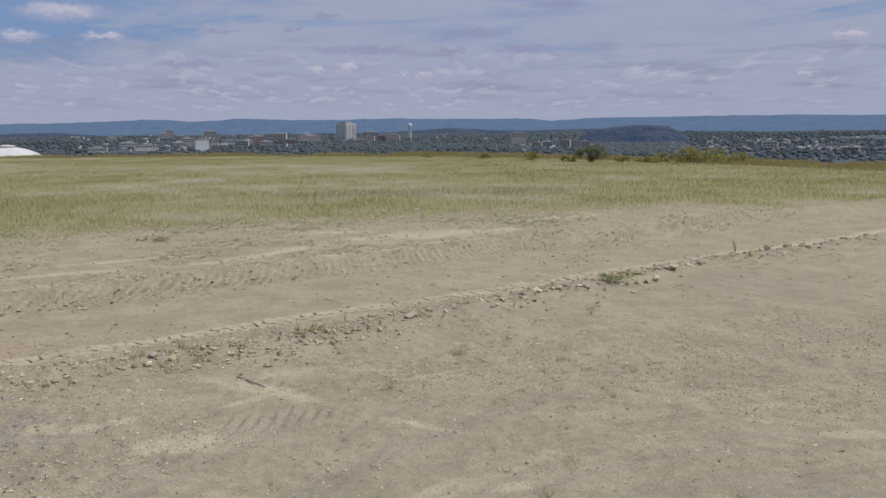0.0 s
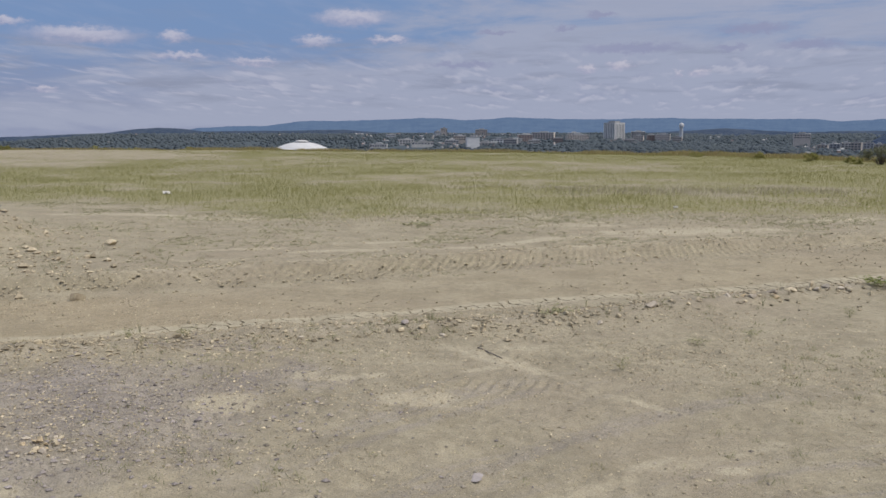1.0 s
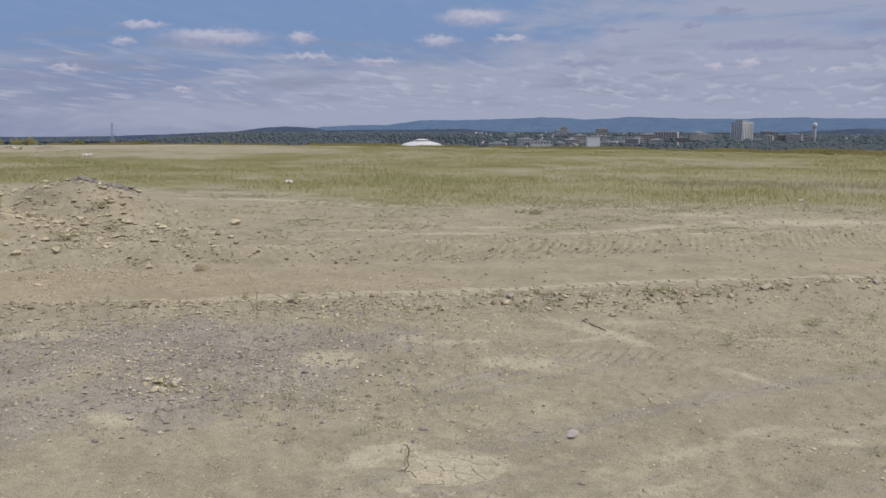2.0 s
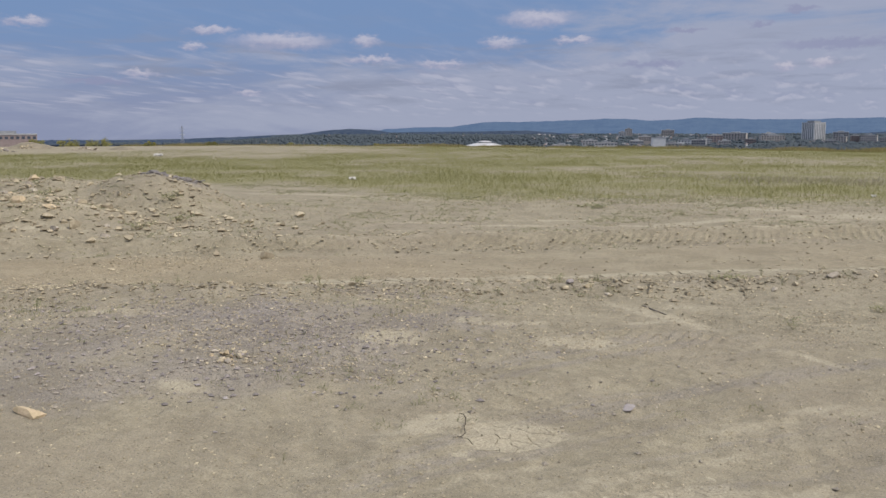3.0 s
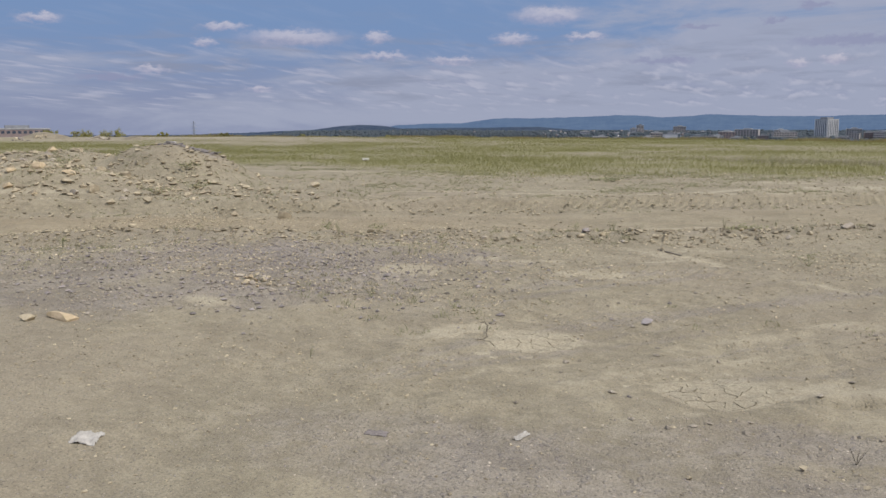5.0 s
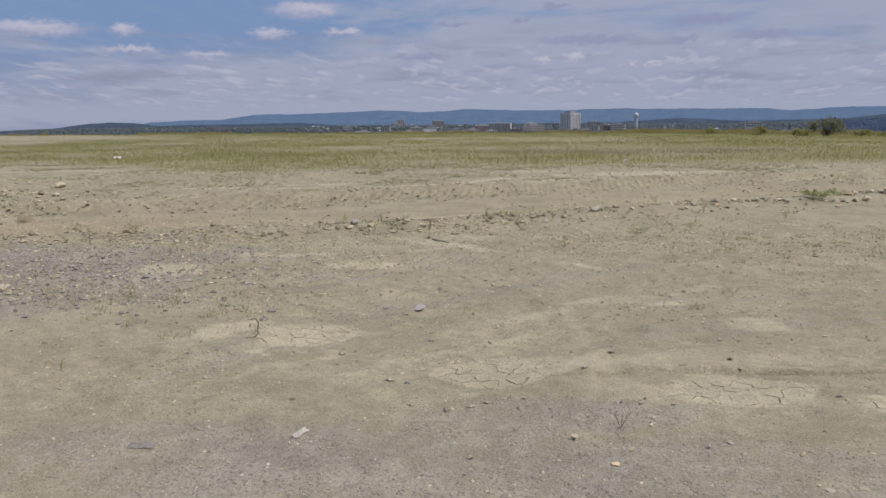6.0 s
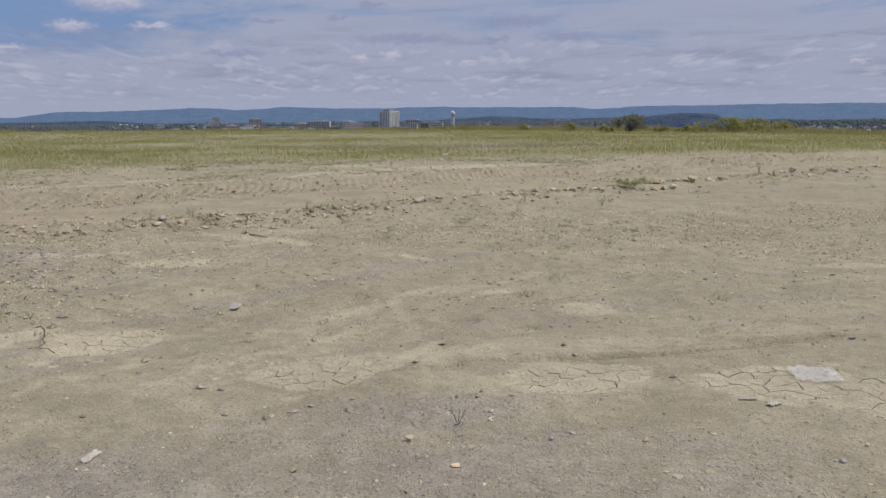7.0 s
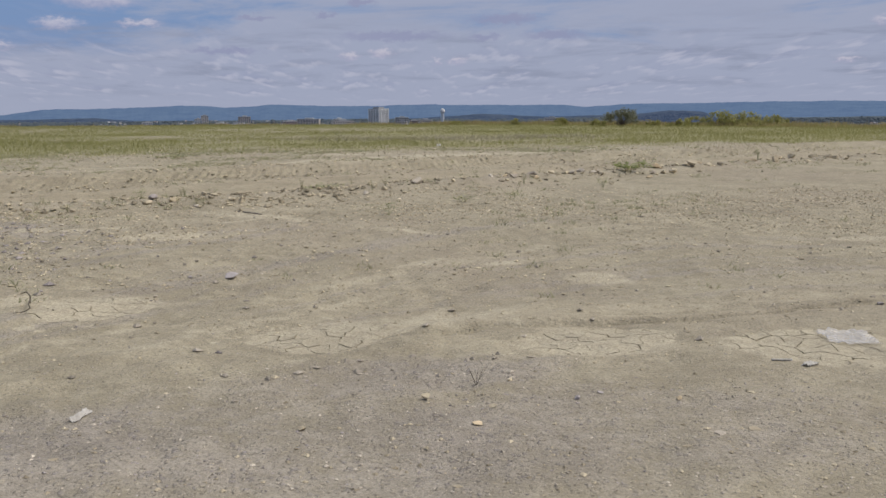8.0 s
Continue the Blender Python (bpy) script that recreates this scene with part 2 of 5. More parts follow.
    hue = n.mix(n.ramp(stone_pick.outputs[1], 0.45, 0.55), n.mix(stone_pick.outputs[2], (0.16, 0.145, 0.15), (0.29, 0.262, 0.272)), n.mix(stone_pick.outputs[2], (0.33, 0.285, 0.215), (0.52, 0.45, 0.33)))
    col = n.mix(n.math("MULTIPLY", piled, 0.8), col, hue)
    small = n.cells(where, 105.0)
    small_pick = n.node("ShaderNodeSeparateColor")
    n.put(small_pick.inputs[0], n.cells(where, 105.0, out="Color"))
    grit = n.math("MULTIPLY", n.math("MULTIPLY", n.ramp(small, 0.42, 0.25), n.ramp(small_pick.outputs[0], 0.62, 0.7)), loose)
    col = n.mix(n.math("MULTIPLY", grit, 0.7), col, n.mix(small_pick.outputs[1], (0.5, 0.43, 0.31), (0.36, 0.33, 0.3)))
    dark_grit = n.math("MULTIPLY", n.math("MULTIPLY", n.ramp(small, 0.42, 0.25), n.ramp(small_pick.outputs[0], 0.33, 0.26)), loose)
    col = n.mix(n.math("MULTIPLY", dark_grit, 0.5), col, (0.14, 0.12, 0.095))
    col = n.mix(n.ramp(n3, 0.38, 0.62, 0.0, 0.36), col, (0.17, 0.147, 0.108))
    turf = n.ramp(n.math("ADD", grass, n.math("MULTIPLY", n.math("SUBTRACT", n2, 0.5), 0.9)), 0.35, 0.75)
    col = n.mix(n.math("MULTIPLY", turf, 0.8), col, n.mix(n1, (0.197, 0.189, 0.083), (0.268, 0.249, 0.12)))
    # valley floor: blue of haze and dark of shaded crowns painted into its colour
    col = n.mix(hazed_woods, col, n.mix(n.noise(where, 0.03, 4.0, 0.6), (0.062, 0.08, 0.096), (0.088, 0.106, 0.118)))
    relief = n.math("ADD", n.math("MULTIPLY", n3, 0.35), n.math("ADD", n.math("MULTIPLY", n2, 0.5), n.math("ADD", n.math("MULTIPLY", chip_mask, 0.35), n.math("MULTIPLY", piled, 0.4))))
    return col, relief


def soil_material(name, painted, silt=0.9, beaten=0.1):
    m, n, shader = material(name)
    if painted:
        masks = []
        for layer in ("soil_a", "soil_b"):
            s = n.node("ShaderNodeSeparateColor")
            n.put(s.inputs[0], n.node("ShaderNodeAttribute", attribute_name=layer).outputs["Color"])
            masks += list(s.outputs)[:3]
        pale, grey, grass, road, hazed_woods, _ = masks
    else:
        pale, grey, grass, road, hazed_woods = silt, 0.0, 0.0, beaten, 0.0
    if not painted:
        values = []
        for v in (pale, grey, grass, road, hazed_woods):
            k = n.node("ShaderNodeValue")
            k.outputs[0].default_value = v
            values.append(k.outputs[0])
        pale, grey, grass, road, hazed_woods = values
    col, relief = soil_colours(n, pale, grey, grass, road, hazed_woods)
    n.put(shader.inputs["Base Color"], col)
    shader.inputs["Roughness"].default_value = 0.95
    shader.inputs["Specular IOR Level"].default_value = 0.12
    bump(n, shader, relief, 0.8, 0.05)
    return m


SOIL = soil_material("soil", True)
SILT = soil_material("dried_silt", False)
ROAD_SILT = soil_material("beaten_silt", False, 0.9, 0.3)
HOUSE_PALE = plain("house_siding", (0.36, 0.36, 0.37), (0.5, 0.5, 0.5), 0.3, 0.8, 0.0, 0.01, 0.25)
CLOD = plain("dry_clod", (0.3, 0.253, 0.175), (0.5, 0.428, 0.3), 5.0, 0.95, 0.4, 0.01, 0.1, loose=0.35)
SPOIL = plain("dumped_spoil", (0.21, 0.18, 0.132), (0.35, 0.3, 0.215), 1.5, 0.95, 0.6, 0.05, 0.1)
MAUVE = leafy("seeding_grass", (0.34, 0.3, 0.22), (0.45, 0.4, 0.31))
STONE_TAN = plain("tan_stone", (0.33, 0.275, 0.19), (0.56, 0.475, 0.335), 9.0, 0.85, 0.4, 0.01, 0.25, loose=0.35)
STONE_GREY = plain("grey_stone", (0.31, 0.268, 0.215), (0.5, 0.435, 0.35), 9.0, 0.9, 0.4, 0.01, 0.25, loose=0.35)
STONE_ORANGE = plain("orange_sandstone", (0.42, 0.33, 0.205), (0.62, 0.49, 0.325), 7.0, 0.85, 0.4, 0.01, 0.12)
STONE_PURPLE = plain("purple_shale", (0.225, 0.198, 0.185), (0.38, 0.335, 0.312), 9.0, 0.92, 0.4, 0.01, 0.2, loose=0.3)
STONE_MAUVE = plain("mauve_slate", (0.29, 0.258, 0.245), (0.38, 0.34, 0.322), 9.0, 0.85, 0.2, 0.004, 0.08)
ASPHALT = plain("broken_asphalt", (0.14, 0.126, 0.12), (0.26, 0.235, 0.222), 5.0, 0.9, 0.5, 0.02, 0.2)
DARK_WOOD = plain("weathered_wood", (0.13, 0.11, 0.09), (0.28, 0.24, 0.2), 14.0, 0.85, 0.3, 0.004, 0.1)
TWIG = plain("dry_twig", (0.05, 0.04, 0.03), (0.12, 0.1, 0.07), 20.0, 0.9, 0.2, 0.002, 0.2)
GRASS = leafy("field_grass", (0.255, 0.25, 0.086), (0.34, 0.32, 0.128), 0.75, 0.55)
STRAW = leafy("dry_straw", (0.26, 0.21, 0.1), (0.42, 0.35, 0.17))
WEED = leafy("weed_leaf", (0.24, 0.245, 0.13), (0.42, 0.4, 0.24))
FRESH = leafy("fresh_leaf", (0.18, 0.21, 0.075), (0.32, 0.34, 0.14))
SHRUB = leafy("shrub_leaf", (0.23, 0.23, 0.075), (0.44, 0.41, 0.16))
TREE_LEAF = leafy("tree_leaf", (0.13, 0.14, 0.095), (0.26, 0.26, 0.17))
BARK = plain("bark", (0.05, 0.04, 0.03), (0.13, 0.11, 0.085), 12.0, 0.9, 0.5, 0.01)
# blue-grey leaf colour: the valley's haze is mixed into it
FOREST = leafy("far_tree_crowns_haze_blue", (0.103, 0.13, 0.158), (0.142, 0.168, 0.178), 0.9, 0.4)
FILM, _n, _s = material("dirty_clear_film")
_s.inputs["Base Color"].default_value, _s.inputs["Roughness"].default_value = (0.8, 0.78, 0.76, 1), 0.3
_s.inputs["Alpha"].default_value = 0.2
PLASTIC = plain("dirty_plastic_film", (0.5, 0.47, 0.43), (0.75, 0.72, 0.69), 9.0, 0.35, 0.3, 0.01, 0.05)
PAPER = plain("weathered_paper", (0.36, 0.335, 0.3), (0.54, 0.51, 0.465), 12.0, 0.8, 0.1, 0.003, 0.1)
CONCRETE = plain("pale_concrete", (0.36, 0.35, 0.34), (0.52, 0.5, 0.48), 0.3, 0.8, 0.0)
WHITE_WALL = plain("white_wall", (0.6, 0.6, 0.6), (0.76, 0.75, 0.74), 0.2, 0.7, 0.0, 0.01, 0.12)
TAN_WALL = plain("tan_wall", (0.4, 0.36, 0.33), (0.52, 0.47, 0.43), 0.3, 0.85, 0.0)
BRICK_WALL = plain("far_brick_wall", (0.28, 0.215, 0.195), (0.38, 0.3, 0.275), 0.3, 0.85, 0.0)
GREY_WALL = plain("grey_wall", (0.28, 0.29, 0.31), (0.4, 0.41, 0.43), 0.3, 0.8, 0.0)
ROOF = plain("far_roof", (0.2, 0.2, 0.22), (0.34, 0.33, 0.34), 0.4, 0.8, 0.0, 0.01, 0.35)
DOME_WHITE = plain("white_dome_shell", (0.5, 0.495, 0.5), (0.6, 0.59, 0.59), 0.08, 0.6, 0.0, 0.01, 0.0)
STEEL = plain("galvanised_steel", (0.32, 0.34, 0.37), (0.42, 0.44, 0.47), 1.0, 0.5, 0.0)
GLASS, _n, _s = material("window_glass")
_s.inputs["Base Color"].default_value, _s.inputs["Roughness"].default_value = (0.08, 0.095, 0.12, 1), 0.12
_s.inputs["Specular IOR Level"].default_value = 0.5


def wooded(name, dark, light, haze_glow):
    """Woods on a distant ridge; the last colour is distance haze, painted on as an even glow of the surface."""
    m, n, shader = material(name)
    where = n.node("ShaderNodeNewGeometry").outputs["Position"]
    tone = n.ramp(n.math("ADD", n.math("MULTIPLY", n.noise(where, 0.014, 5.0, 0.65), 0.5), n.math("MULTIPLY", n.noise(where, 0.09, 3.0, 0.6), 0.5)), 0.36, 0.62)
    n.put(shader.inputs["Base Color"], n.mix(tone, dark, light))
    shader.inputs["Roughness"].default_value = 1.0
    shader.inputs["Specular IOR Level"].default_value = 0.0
    shader.inputs["Emission Color"].default_value = (*haze_glow, 1)
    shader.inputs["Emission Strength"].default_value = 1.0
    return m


# the blue emission stands in for haze over the woods
RIDGE_FAR = wooded("far_ridge_woods_hazed", (0.035, 0.05, 0.055), (0.065, 0.085, 0.085), (0.054, 0.092, 0.2))
RIDGE_MID = wooded("nearer_hill_woods_hazed", (0.022, 0.032, 0.042), (0.066, 0.078, 0.082), (0.014, 0.025, 0.066))


# ---- mesh helpers ----
def part(name, bm, mat, parent=None, label="", smooth=False):
    """Links a bmesh as one mesh object under a thing or a part."""
    me = bpy.data.meshes.new(name)
    bm.to_mesh(me)
    bm.free()
    me.materials.append(mat)
    if smooth:
        me.polygons.foreach_set("use_smooth", [True] * len(me.polygons))
    ob = new(name, me)
    ob.parent = parent
    if label:
        tagged(ob, label)
    return ob


def sheet_mesh(name, verts, faces, mat, smooth=False):
    """A mesh from numpy arrays; faces all have the same number of corners."""
    me = bpy.data.meshes.new(name)
    count, corners = faces.shape
    me.vertices.add(len(verts))
    me.vertices.foreach_set("co", np.ascontiguousarray(verts, dtype=np.float32).ravel())
    me.loops.add(count * corners)
    me.loops.foreach_set("vertex_index", np.ascontiguousarray(faces, dtype=np.int32).ravel())
    me.polygons.add(count)
    me.polygons.foreach_set("loop_start", np.arange(0, count * corners, corners, dtype=np.int32))
    me.polygons.foreach_set("use_smooth", np.full(count, smooth))
    me.materials.append(mat)
    me.update(calc_edges=True)
    return me


def add_box(bm, x0, x1, y0, y1, z0, z1):
    vs = [bm.verts.new((x, y, z)) for z in (z0, z1) for x, y in ((x0, y0), (x1, y0), (x1, y1), (x0, y1))]
    for f in ((3, 2, 1, 0), (4, 5, 6, 7), (0, 1, 5, 4), (1, 2, 6, 5), (2, 3, 7, 6), (3, 0, 4, 7)):
        bm.faces.new([vs[i] for i in f])


def add_tube(bm, points, radii, sides=6):
    """A tapered round limb through the points."""
    rings = []
    for i, p in enumerate(points):
        a, b = Vector(points[max(i - 1, 0)]), Vector(points[min(i + 1, len(points) - 1)])
        turn = (b - a).to_track_quat("Z", "Y")
        rings.append([bm.verts.new(Vector(p) + turn @ Vector((radii[i] * math.cos(t), radii[i] * math.sin(t), 0)))
                      for t in (2 * math.pi * k / sides for k in range(sides))])
    for lo, hi in zip(rings, rings[1:]):
        for k in range(sides):
            bm.faces.new((lo[k], lo[(k + 1) % sides], hi[(k + 1) % sides], hi[k]))
    bm.faces.new(rings[0][::-1])
    bm.faces.new(rings[-1])


def add_lathe(bm, profile, sides=48):
    """A turned form: profile of (radius, height) from the bottom up."""
    rings = [[bm.verts.new((r * math.cos(t), r * math.sin(t), z)) for t in (2 * math.pi * k / sides for k in range(sides))] for r, z in profile]
    for lo, hi in zip(rings, rings[1:]):
        for k in range(sides):
            bm.faces.new((lo[k], lo[(k + 1) % sides], hi[(k + 1) % sides], hi[k]))
    bm.faces.new(rings[-1])


def lattice(x, y, seed=0.0):
    """Smooth random numbers from 0 to 1 on a unit lattice."""
    xi, yi = np.floor(x), np.floor(y)
    fx, fy = x - xi, y - yi
    fx, fy = fx * fx * fx * (fx * (fx * 6 - 15) + 10), fy * fy * fy * (fy * (fy * 6 - 15) + 10)

    def at(a, b):
        s = np.sin(a * 127.1 + b * 311.7 + seed * 74.7) * 43758.5453
        return s - np.floor(s)

    top = at(xi, yi) * (1 - fx) + at(xi + 1, yi) * fx
    low = at(xi, yi + 1) * (1 - fx) + at(xi + 1, yi + 1) * fx
    return top * (1 - fy) + low * fy


def rough(x, y, size, octaves=3, seed=0.0, gain=0.5):
    """Layered noise of that coarsest size, from -1 to 1."""
    total, amp, norm = 0.0, 1.0, 0.0
    for k in range(octaves):
        ca, sa_ = math.cos(0.6 * k + seed), math.sin(0.6 * k + seed)
        total = total + amp * (2 * lattice((x * ca - y * sa_) / size, (x * sa_ + y * ca) / size, seed + k) - 1)
        norm, amp, size = norm + amp, amp * gain, size * 0.5
    return total / norm


def step(lo, hi, v):
    t = np.clip((v - lo) / (hi - lo), 0, 1)
    return t * t * (3 - 2 * t)


def bell(d):
    return np.exp(-d * d)


# ---- the lie of the land ----
RX, RY = 0.864, 0.503                       # along the haul road
RIM = (-55.0, 38.0, 101.0)                  # the levelled hilltop: middle and radius

# patches of pale dried silt: x, y, half length, half width, turn in degrees
SILT_PATCHES = [(-4.6, 10.0, .55, .36, 20), (-2.5, 10.75, .6, .34, 12), (-3.7, 11.45, .28, .2, 30), (-4.15, 11.5, .22, .16, 60), (-3.2, 11.75, .25, .14, 40),
                (-5.6, 7.0, .3, .2, 0), (-2.95, 7.25, .62, .26, 62), (-2.1, 7.35, .65, .26, 45), (-1.75, 12.95, 1.25, .22, -38), (-1.75, 12.4, .5, .12, 40),
                (-8.8, 9.5, .6, .4, 10), (2.6, 30.4, 4.4, 1.0, 20), (8.5, 35.6, 2.6, .7, 20), (-1.0, 31.2, 1.8, .4, 15), (.4, 9.38, .5, .12, 42),
                (1.25, 9.42, .34, .16, 8), (2.02, 8.57, .36, .2, -6), (.55, 11.1, .75, .12, -32), (.32, 7.0, .62, .16, 62), (5.6, 10.3, .6, .2, -15),
                (-18.5, 32.0, 4.0, .6, 5), (-14.0, 31.5, 3.2, .5, 8), (-.3, 25.6, 2.2, .3, 32), (-6.5, 26.3, 2.4, .25, 30), (3.2, 4.55, .5, .35, -20)]
# silt that has dried into cracked plates
CRACKED = [(-2.1, 7.35, .52, .34, 42), (-.35, 6.6, .5, .38, 30), (1.5, 6.45, .62, .42, 5), (3.0, 6.12, .72, .42, -4), (3.75, 5.4, .75, .5, -18)]
# grey crushed stone
GRAVEL = [(-7.2, 8.6, 4.6, 2.9, 28), (-4.6, 8.6, 1.3, .9, 20), (.4, 4.5, 4.0, 1.0, 2), (-.1, 5.5, 1.5, .6, 18), (-19.0, 23.2, 1.5, .8, 50), (5.6, 7.4, 1.3, .45, 10),
          (2.0, 4.55, .9, .5, -15), (-6.0, 12.6, 1.3, .35, 15)]


def ellipse(x, y, spec):
    cx, cy, a, b, turn = spec
    c, s = math.cos(radians(turn)), math.sin(radians(turn))
    return np.hypot(((x - cx) * c + (y - cy) * s) / a, (-(x - cx) * s + (y - cy) * c) / b)


def along(x, y):
    return x * RX + y * RY, -x * RY + y * RX


def lip_y(x):
    """Where a wheel left a lip along the edge of the dried silt."""
    return np.interp(x, (-3.5, -1.8, -1.2, -.76, -.26, -.09, .14, .45, .88, 1.6, 2.9, 3.7, 5.0), (4.6, 5.4, 5.75, 5.98, 6.07, 6.35, 6.56, 6.66, 6.86, 6.93, 7.02, 7.2, 7.36))


def berm_v(u):
    """How far across the road's own measure the stony berm lies."""
    return 14.2 + 1.05 * step(8.0, 20.0, u) + 0.12 * np.sin(u * 0.7)


def sweep(x, y):
    """Measure across the wheel tracks that curve over the bare ground."""
    bent = np.clip(x, -3.5, 4.0)
    return y - 0.95 * bent + 0.11 * bent * bent


LUG_V = 21.25                               # the lugged wheel track beyond the road


def crack_mask(x, y):
    """1 where the silt has split into plates, from the patches and from the rim of the wheel rut."""
    wob = 0.22 * rough(x, y, 0.7, 2, 3.0)
    m = np.zeros_like(x)
    for spec in CRACKED:
        m = np.maximum(m, step(1.05, 0.7, ellipse(x, y, spec) + wob))
    m = m * (1 - step(0.2, 0.4, x) * step(5.0, 4.5, x) * step(0.16, 0.1, np.abs(y - lip_y(x) - 0.03)))
    u, v = along(x, y)
    rut = step(0.42, 0.22, np.abs(v - 16.1 - 0.012 * u) + 0.5 * wob) * step(-1.0, 2.0, u) * step(24.0, 20.0, u)
    return np.maximum(m, rut)


def rim_out(x, y):
    """How far a place lies outside the rim of the hilltop."""
    ang = np.arctan2(y - RIM[1], x - RIM[0])
    wob = 4.0 * np.sin(2.0 * ang + 0.6) + 1.6 * np.sin(7 * ang + 1.0) + 0.8 * np.sin(17 * ang)
    return np.hypot(x - RIM[0], y - RIM[1]) - RIM[2] - wob


def land(x, y):
    """Height of the ground before the silt cracked."""
    x, y = np.asarray(x, float), np.asarray(y, float)
    u, v = along(x, y)
    near = bell(np.hypot(x, y - 8) / 45)
    z = 0.07 * rough(x, y, 5.0, 3, 1.0) + near * (0.03 * rough(x, y, 0.9, 3, 2.0) + (0.012 + 0.02 * step(-0.1, 0.5, rough(x, y, 2.6, 2, 6.0))) * rough(x, y, 0.26, 2, 5.0) + 0.016 * step(0.1, 0.5, rough(x, y, 1.7, 2, 7.0)) * rough(x, y, 0.15, 1, 8.0))
    # the ground swells on the gravelly side and sinks a little where the silt settled
    z += 0.16 * step(-3.0, -6.5, x) * step(13.5, 10.5, y) * step(-17, -11, x) - 0.1 * step(-3.0, 0.5, x) * step(12.0, 8.5, y) * step(-6, 0, y)
    # the haul road lies a little lower, between a stony berm and a lugged wheel track
    z -= 0.13 * step(15.2, 16.3, v) * step(22.0, 21.2, v)
    vb = berm_v(u) + 0.15 * rough(u, v * 0, 2.0, 2, 8.0)
    z += (0.12 + 0.07 * rough(x, y, 0.5, 3, 9.0)) * bell((v - vb) / 0.5) * step(-14.0, -2.0, u)
    vl = LUG_V + 0.25 * rough(u, v * 0, 6.0, 2, 36.0)
    lug = 0.5 + 0.5 * np.sin(2 * math.pi * (u + 0.6 * (v - vl)) / 0.24 + 1.8 * rough(x, y, 2.0, 2, 11.0))
    lug = lug ** 2
    z += (0.03 - 0.12 * lug) * step(0.8, 0.5, np.abs(v - vl)) * (0.8 + 0.8 * rough(x, y, 0.9, 3, 12.0))
    z += (0.1 + 0.05 * rough(x, y, 0.4, 2, 13.0)) * bell((v - vl - 0.85) / 0.4)
    lug2 = 0.5 + 0.5 * np.sin(2 * math.pi * (u + 0.3 * v) / 0.26)
    z += 0.03 * lug2 * step(0.5, 0.3, np.abs(v - 23.6)) * (0.5 + rough(x, y, 2.0, 2, 14.0))
    # wheel prints beside the stick and further down
    for cx, cy, a, b, turn, pitch in ((-1.2, 11.5, .95, .5, -8, .17), (-3.6, 11.0, .8, .42, 10, .3), (-4.0, 9.6, 1.2, .5, 35, .24)):
        c, s = math.cos(radians(turn)), math.sin(radians(turn))
        run = (x - cx) * c + (y - cy) * s
        z += 0.024 * np.sin(2 * math.pi * run / pitch + 2.0 * rough(x, y, 0.7, 2, 18.0)) * (0.5 + np.clip(rough(x, y, 0.5, 2, 17.0), -0.4, 1)) * step(1.1, 0.7, ellipse(x, y, (cx, cy, a, b, turn)))
    # the lip that a wheel left beside the cracked silt
    lip = y - lip_y(x)
    reach = step(0.1, 0.7, x) * step(5.2, 3.9, x)
    z += reach * (0.025 * bell((lip - 0.09) / 0.07) * (0.7 + 0.8 * rough(x, y, 0.4, 2, 15.0)) + 0.016 * step(0, 0.045, lip + 0.04 * rough(x, y, 0.35, 2, 20.0)) * step(1.3, 0.3, lip)
                  - 0.045 * bell((lip + 0.02 + 0.04 * rough(x, y, 0.35, 2, 20.0)) / 0.024) * (0.7 + 0.7 * rough(x, y, 0.5, 2, 25.0)))
    z -= 0.03 * bell((lip - 0.2 + 0.03 * rough(x, y, 0.3, 2, 26.0)) / 0.03) * step(1.2, 1.8, x) * step(3.4, 2.7, x)
    # shallow ruts and ridges where wheels turned across the bare ground
    w = sweep(x, y)
    turned = step(-4.5, -2.5, x) * step(6.5, 3.5, x) * step(5.2, 6.4, y - 0.2 * x) * step(13.5, 11.0, y)
    z += turned * (0.022 * rough(w, 0.07 * (x + y), 0.42, 3, 27.0) + 0.012 * rough(w, 0.2 * (x + y), 0.16, 2, 28.0))
    # clods stand up where the ground was churned
    churned = step(0.0, 0.45, rough(x, y, 1.5, 3, 29.0)) * step(6.0, 8.5, y) * step(40.0, 30.0, y) * (1 - 0.8 * step(0.5, 3.0, x) * step(14.0, 12.5, y)) * (1 - step(15.4, 15.9, v) * step(20.6, 20.0, v))
    z += 0.03 * churned * np.clip(rough(x, y, 0.17, 2, 30.0), -0.2, 1)
    # the spoil heap
    heap = np.zeros_like(z)
    for cx, cy, h, a, b in ((-19.7, 22.9, 1.3, 2.6, 2.2), (-23.8, 22.3, 1.1, 4.0, 3.0), (-20.6, 18.6, .85, 3.0, 2.2), (-28.5, 23.5, .75, 5.0, 4.0)):
        heap = np.maximum(heap, h * np.exp(-(np.hypot((x - cx) / a, (y - cy) / b) ** 2.6)))
    z += heap * (1 + 0.16 * rough(x, y, 1.3, 4, 16.0))
    # past the rim the hill falls to the valley, whose floor climbs towards the ridges
    s = rim_out(x, y)
    d = np.hypot(x, y)
    floor = -40 + 10 * step(800, 1300, d) + 13 * step(1250, 2100, d) + 4 * step(2000, 3000, d) + 3.0 * rough(x, y, 260.0, 2, 19.0) - 60 * step(2700, 3400, d) - 16 * step(-0.5, -0.7, np.arctan2(x, y))
    knoll = 27 * bell(np.hypot(x + 545, y - 470) / 170)
    floor = floor + knoll
    bearing = np.degrees(np.arctan2(x, y))
    floor = floor - 15 * step(-24.5, -22.5, bearing) * step(-15.5, -17.5, bearing) * step(1900, 1650, d)
    drop = step(0, 170, s)
